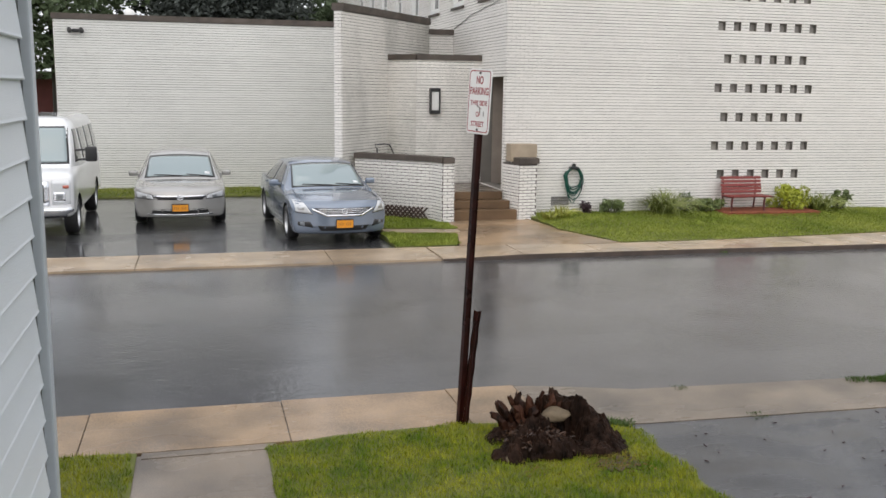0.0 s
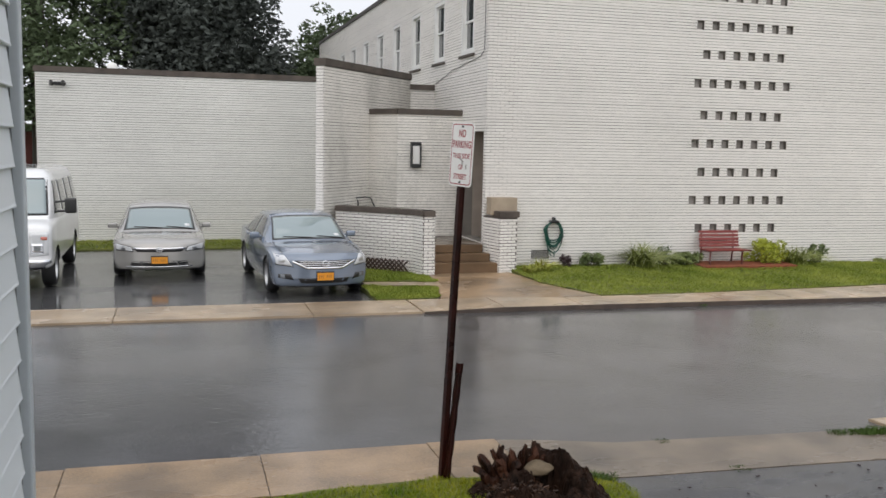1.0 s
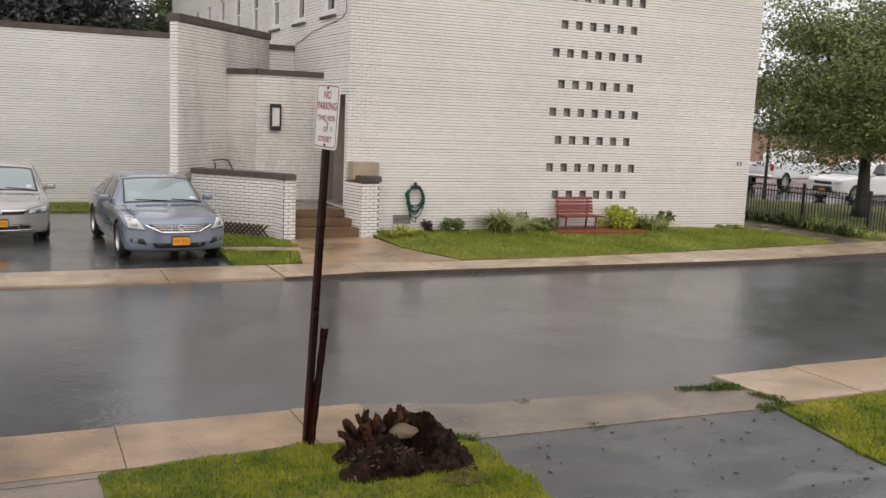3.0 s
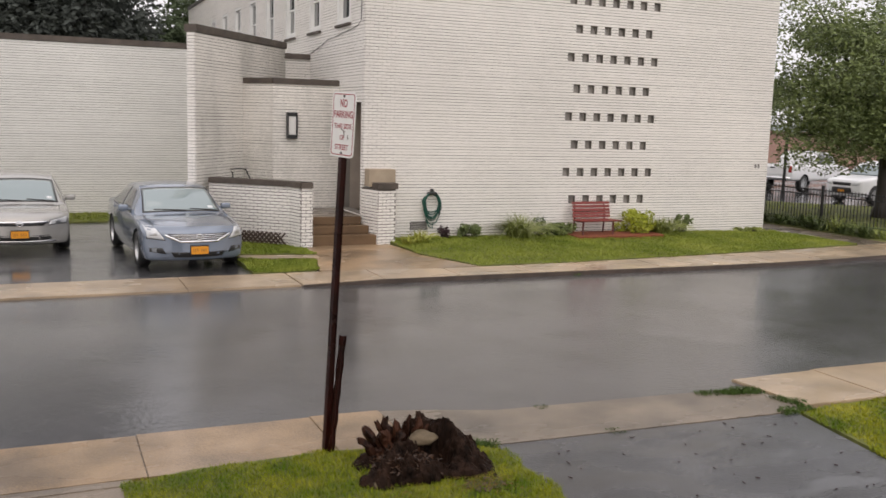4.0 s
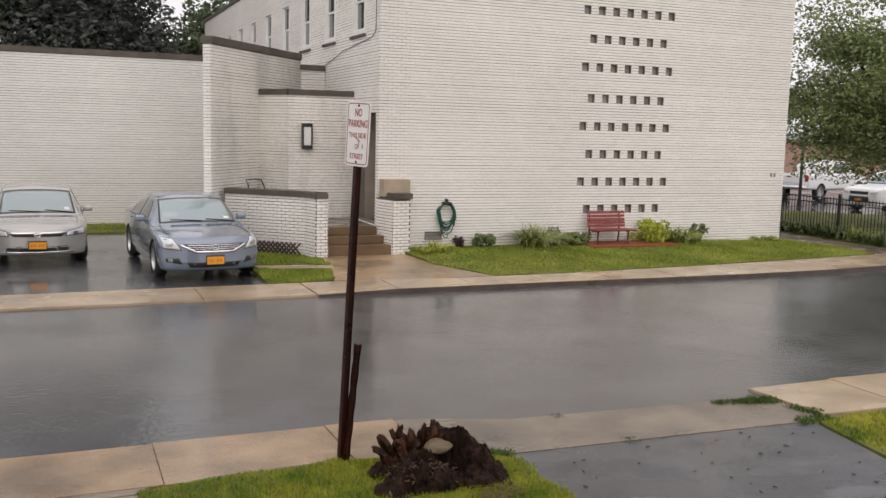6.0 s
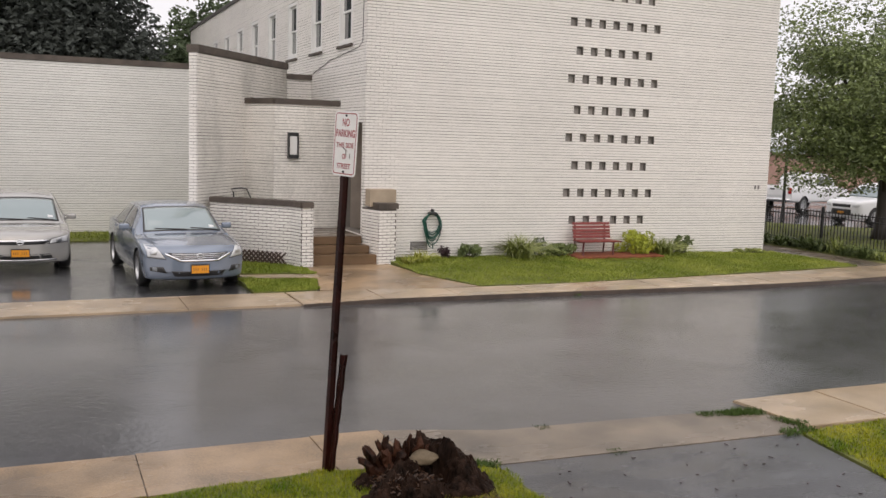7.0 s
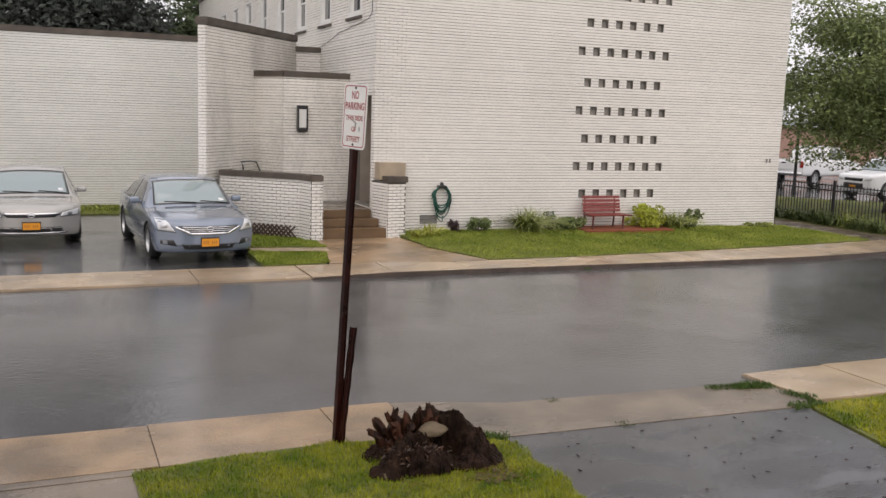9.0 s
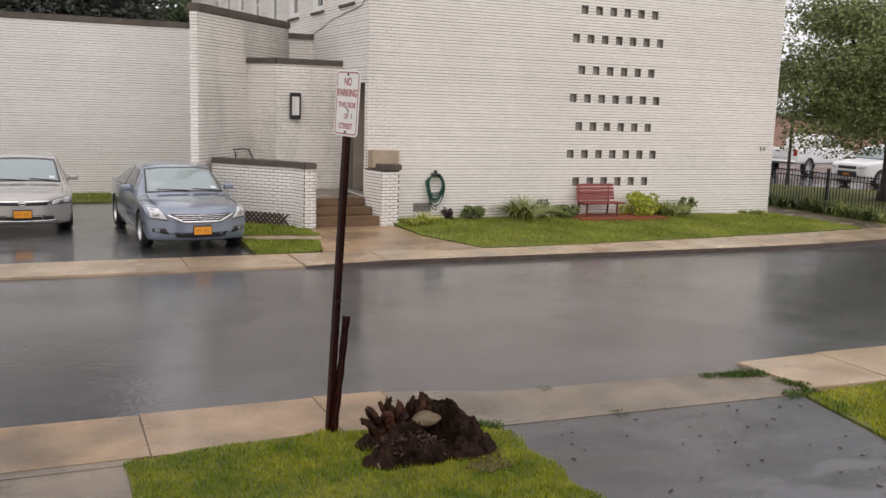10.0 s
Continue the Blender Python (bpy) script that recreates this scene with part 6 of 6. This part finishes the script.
def blade_plant(name, label, at, blades, length, mat, seed, spread=1.0, width=0.013):
    """A clump of long arching blades."""
    r = random.Random(seed)
    p = thing(name, label, "plant", at=Matrix.Translation(at))
    V, F = [], []
    for k in range(blades):
        a, h = r.uniform(0, 6.283), length * r.uniform(0.6, 1.15)
        out = spread * r.uniform(0.15, 1.0)
        x0, y0 = 0.10 * spread * r.uniform(-1, 1), 0.10 * spread * r.uniform(-1, 1)
        sx, sy = -math.sin(a) * width, math.cos(a) * width
        b = len(V)
        for j in range(6):
            t = j / 5
            rr, z = out * h * t ** 1.3, h * (t - 0.5 * out * t * t * t)
            wv = (1 - t ** 2) * r.uniform(0.8, 1.2)
            V.append((x0 + rr * math.cos(a) - sx * wv, y0 + rr * math.sin(a) - sy * wv, z))
            V.append((x0 + rr * math.cos(a) + sx * wv, y0 + rr * math.sin(a) + sy * wv, z + 0.004))
        F += [(b + 2 * j, b + 2 * j + 1, b + 2 * j + 3, b + 2 * j + 2) for j in range(5)]
    tagged(mesh_object("foliage", V, F, mat, p), kind="stuff")
    return p


def shrub(name, label, at, size, count, leaf, mat, seed):
    p = thing(name, label, "plant", at=Matrix.Translation(at))
    r = random.Random(seed)
    bm = bmesh.new()
    cs, rs = [], []
    for k in range(16):
        c = (r.uniform(-0.75, 0.75) * size[0], r.uniform(-0.75, 0.75) * size[1], r.uniform(0.25, 0.8) * size[2])
        tube(bm, [(0.2 * c[0], 0.2 * c[1], -0.03), (0.7 * c[0], 0.7 * c[1], c[2] * 0.5), c], [0.012, 0.008, 0.003], 5)
        cs.append(c)
        rs.append((size[0] * 0.36, size[1] * 0.36, size[2] * 0.28))
    part("stem", bm, M_BARK, p)
    leaf_cloud("foliage", cs, rs, count, leaf, mat, p, seed, 0.8)
    return p


blade_plant("daylily", "large arching green daylily clump by the wall", (10.4, 19.05, 0.2), 320, 0.72, M_LILY, 131, 2.1, 0.014)
blade_plant("daylily", "green daylily clump beside the yellow shrub", (14.55, 19.12, 0.2), 210, 0.58, M_LILY, 32, 1.9, 0.013)
blade_plant("yellow_grass", "yellowing grass clump at the foot of the steps", (7.75, 18.75, 0.17), 120, 0.38, M_YELLOW, 33, 1.3, 0.012)
blade_plant("yellow_grass", "yellowing grass clump by the cheek wall", (7.4, 18.55, 0.16), 70, 0.3, M_YELLOW, 34, 1.3, 0.012)
shrub("shrub", "round yellow-green shrub beside the bench", (13.75, 19.12, 0.18), (0.52, 0.36, 0.62), 1900, 0.04, M_LIME, 35)
shrub("shrub", "small dark green shrub by the wall", (9.15, 19.2, 0.2), (0.28, 0.22, 0.33), 520, 0.045, M_LEAF, 36)
shrub("shrub", "small dark purple plant under the hose", (8.55, 19.3, 0.2), (0.14, 0.14, 0.28), 250, 0.035, M_PURPLE, 37)
shrub("shrub", "sprawling green plant beside the bench", (11.55, 19.15, 0.2), (0.42, 0.28, 0.36), 600, 0.055, M_LEAF, 38)
shrub("shrub", "thin flowering plant by the wall", (11.1, 19.25, 0.2), (0.2, 0.15, 0.5), 130, 0.04, M_LEAF_PALE, 39)
shrub("shrub", "small dark plant at the end of the bed", (15.25, 19.2, 0.18), (0.24, 0.2, 0.5), 350, 0.05, M_LEAF, 40)
shrub("shrub", "low weeds by the building corner", (17.6, 19.35, 0.14), (0.5, 0.15, 0.14), 450, 0.035, M_LILY, 41)
rng = random.Random(9)
for k in range(22):
    y = 17.7 + 0.4 * k
    if rng.random() < 0.4:
        blade_plant("hosta", "broad-leaved hosta along the iron fence", (20.75 + rng.uniform(-0.2, 0.2), y, 0.08), 40, 0.42, M_LEAF_LOW, 60 + k, 2.0, 0.04)
    else:
        blade_plant("daylily", "green daylily along the iron fence", (20.85 + rng.uniform(-0.25, 0.2), y, 0.08), 60, rng.uniform(0.35, 0.7), M_LEAF_LOW if k % 4 else M_LILY, 60 + k, 2.0, 0.016)
M_WEED = material("green_weed", (0.06, 0.105, 0.02), 0.5, vary=0.3, scale=8, island=0.4, spec=0.2)
weed_rng = random.Random(15)
for x0, y0, x1, y1, n, h in ((6.55, 7.80, 7.0, 7.72, 7, 0.03), (6.9, 7.73, 7.3, 7.64, 9, 0.06), (7.28, 7.38, 7.42, 7.12, 6, 0.05), (6.98, 6.96, 7.4, 7.0, 6, 0.045), (3.5, 7.16, 3.72, 7.1, 4, 0.06),
                             (4.55, 7.94, 4.8, 7.93, 1, 0.015), (4.9, 7.04, 5.15, 7.03, 1, 0.015), (9.48, 15.05, 9.55, 15.05, 1, 0.06)):
    for k in range(n):
        f = (k + weed_rng.uniform(0.2, 0.8)) / n
        blade_plant("weed", "small grass weed in a concrete joint", (x0 + (x1 - x0) * f, y0 + (y1 - y0) * f + weed_rng.uniform(-0.025, 0.025), 0.008), 60, h * weed_rng.uniform(0.7, 1.3), M_WEED, 900 + int(x0 * 50) + k, 0.8, 0.004)

# ---- iron fence ----
fence = thing("iron_fence", "black iron picket fence beside the planted strip", "fence")
FX, F0, F1 = 21.5, 18.2, 30.0
pick_mesh = None


def bar(x0, x1, y0, y1, z0, z1, name):
    b = bmesh.new()
    box(b, x0, x1, y0, y1, z0, z1)
    return part(name, b, M_BLACK, fence)


for z in (0.22, 0.98, 1.13):
    bar(FX - 0.015, FX + 0.015, F0, F1, z, z + 0.03, "rail")
    bar(FX, FX + 9.0, F0 - 0.015, F0 + 0.015, z, z + 0.03, "rail")
for k in range(5):
    bar(FX - 0.035, FX + 0.035, F0 + 2.4 * k - 0.035, F0 + 2.4 * k + 0.035, -0.05, 1.3, "post")
for k in range(1, 4):
    bar(FX + 2.4 * k - 0.035, FX + 2.4 * k + 0.035, F0 - 0.035, F0 + 0.035, -0.05, 1.3, "post")
first = bar(-0.009, 0.009, -0.009, 0.009, 0.1, 1.2, "picket")
first.location = (FX, F0 + 0.12, 0)
for k in range(2, 99):
    o = new("picket", first.data)
    o.parent = fence
    o.location = (FX, F0 + 0.12 * k, 0)
for k in range(1, 70):
    o = new("picket", first.data)
    o.parent = fence
    o.location = (FX + 0.12 * k, F0, 0)
# lamp post behind the fence
lp = thing("street_lamp", "thin dark lamp post behind the fence", "lamp")
bm = bmesh.new()
tube(bm, [(29.6, 30.6, 0), (29.6, 30.6, 0.5), (29.6, 30.6, 4.6)], [0.12, 0.07, 0.05], 10)
part("pole", bm, M_BLACK, lp)

# ---- buildings in the distance ----
M_REDBRICK = material("far_red_brick", (0.42, 0.26, 0.21), 0.8, vary=0.2, scale=3)
M_PALEROOF = material("pale_roof", (0.45, 0.5, 0.52), 0.5, vary=0.1)
far = thing("brick_house", "low red brick building with a pale roof behind the parking area", "house")
bm = bmesh.new()
box(bm, 33, 75, 58, 70, 0, 2.8)
part("wall", bm, M_REDBRICK, far)
bm = bmesh.new()
prism(bm, [(32.5, 57.5), (75.5, 57.5), (75.5, 70.5), (32.5, 70.5)], 2.8, 3.3)
part("roof", bm, M_PALEROOF, far)
shed = thing("red_house", "dark red house with a brown roof beyond the long wall", "house")
M_DULLRED = material("dull_red_siding", (0.20, 0.06, 0.06), 0.7, vary=0.15, scale=2)
bm = bmesh.new()
box(bm, -16, -6.0, 52, 60, 0, 3.2)
part("wall", bm, M_DULLRED, shed)
bm = bmesh.new()
prism(bm, [(-16.5, 51.5), (-5.6, 51.5), (-5.6, 60.5), (-16.5, 60.5)], 3.2, 3.6)
part("roof", bm, M_COPING, shed)
# rooftop dome vent
dome = thing("roof_vent", "small white rounded roof vent", "vent")
bm = bmesh.new()
lathe(bm, [(0.0, 0.16), (0.12, 0.15), (0.2, 0.11), (0.24, 0.01)], 14, 0)
bm.transform(pose(-1.75, 28.2, 4.85) @ Matrix.Rotation(radians(-90), 4, "Y"))
part("cap", bm, M_TRIM, dome, smooth=True)
bm = bmesh.new()
tube(bm, [(-1.75, 28.2, 4.59), (-1.75, 28.2, 4.9)], 0.08, 10)
part("pipe", bm, M_VENT, dome)

# loose twigs and leaves on the driveway
litter = bmesh.new()
rng = random.Random(77)
for k in range(46):
    x, y = rng.uniform(3.9, 6.9), rng.uniform(4.4, 6.9)
    box(litter, -rng.uniform(0.003, 0.03), rng.uniform(0.003, 0.03), -0.004, 0.004, 0.004, 0.012, 0, pose(x, y, 0.006, 0, 0, rng.uniform(0, 360)))
tagged(part("leaf_litter", litter, M_PURPLE), "scattered wet leaf bits and twigs on the driveway", "litter", kind="stuff")

# a bare, strawy patch of earth beside the stump
M_DIRT = material("wet_bare_earth", (0.075, 0.045, 0.025), 0.7, vary=0.5, scale=9, bump=0.9, bump_scale=45)
M_STRAW = material("dead_grass", (0.21, 0.15, 0.05), 0.7, vary=0.3, scale=6, island=0.4, spec=0.1)
bm = bmesh.new()
rng = random.Random(3)
ring = [(3.24 + 0.22 * math.cos(2 * math.pi * k / 40) * rng.uniform(0.45, 1.15), 6.27 + 0.15 * math.sin(2 * math.pi * k / 40) * rng.uniform(0.45, 1.15)) for k in range(40)]
prism(bm, ring, 0.0, lambda x, y: 0.034 + 0.012 * noise.noise(Vector((x * 25, y * 25, 0))))
tagged(part("bare_earth", bm, M_DIRT), "bare brown earth patch beside the stump", "ground", kind="structure")
for x, y, n in ((3.1, 6.3, 90), (3.35, 6.22, 70), (3.22, 6.36, 80), (2.55, 6.3, 40)):
    blade_plant("dead_grass", "flattened tuft of dead straw-coloured grass", (x, y, 0.03), n, 0.04, M_STRAW, int(x * 77), 1.6, 0.002)
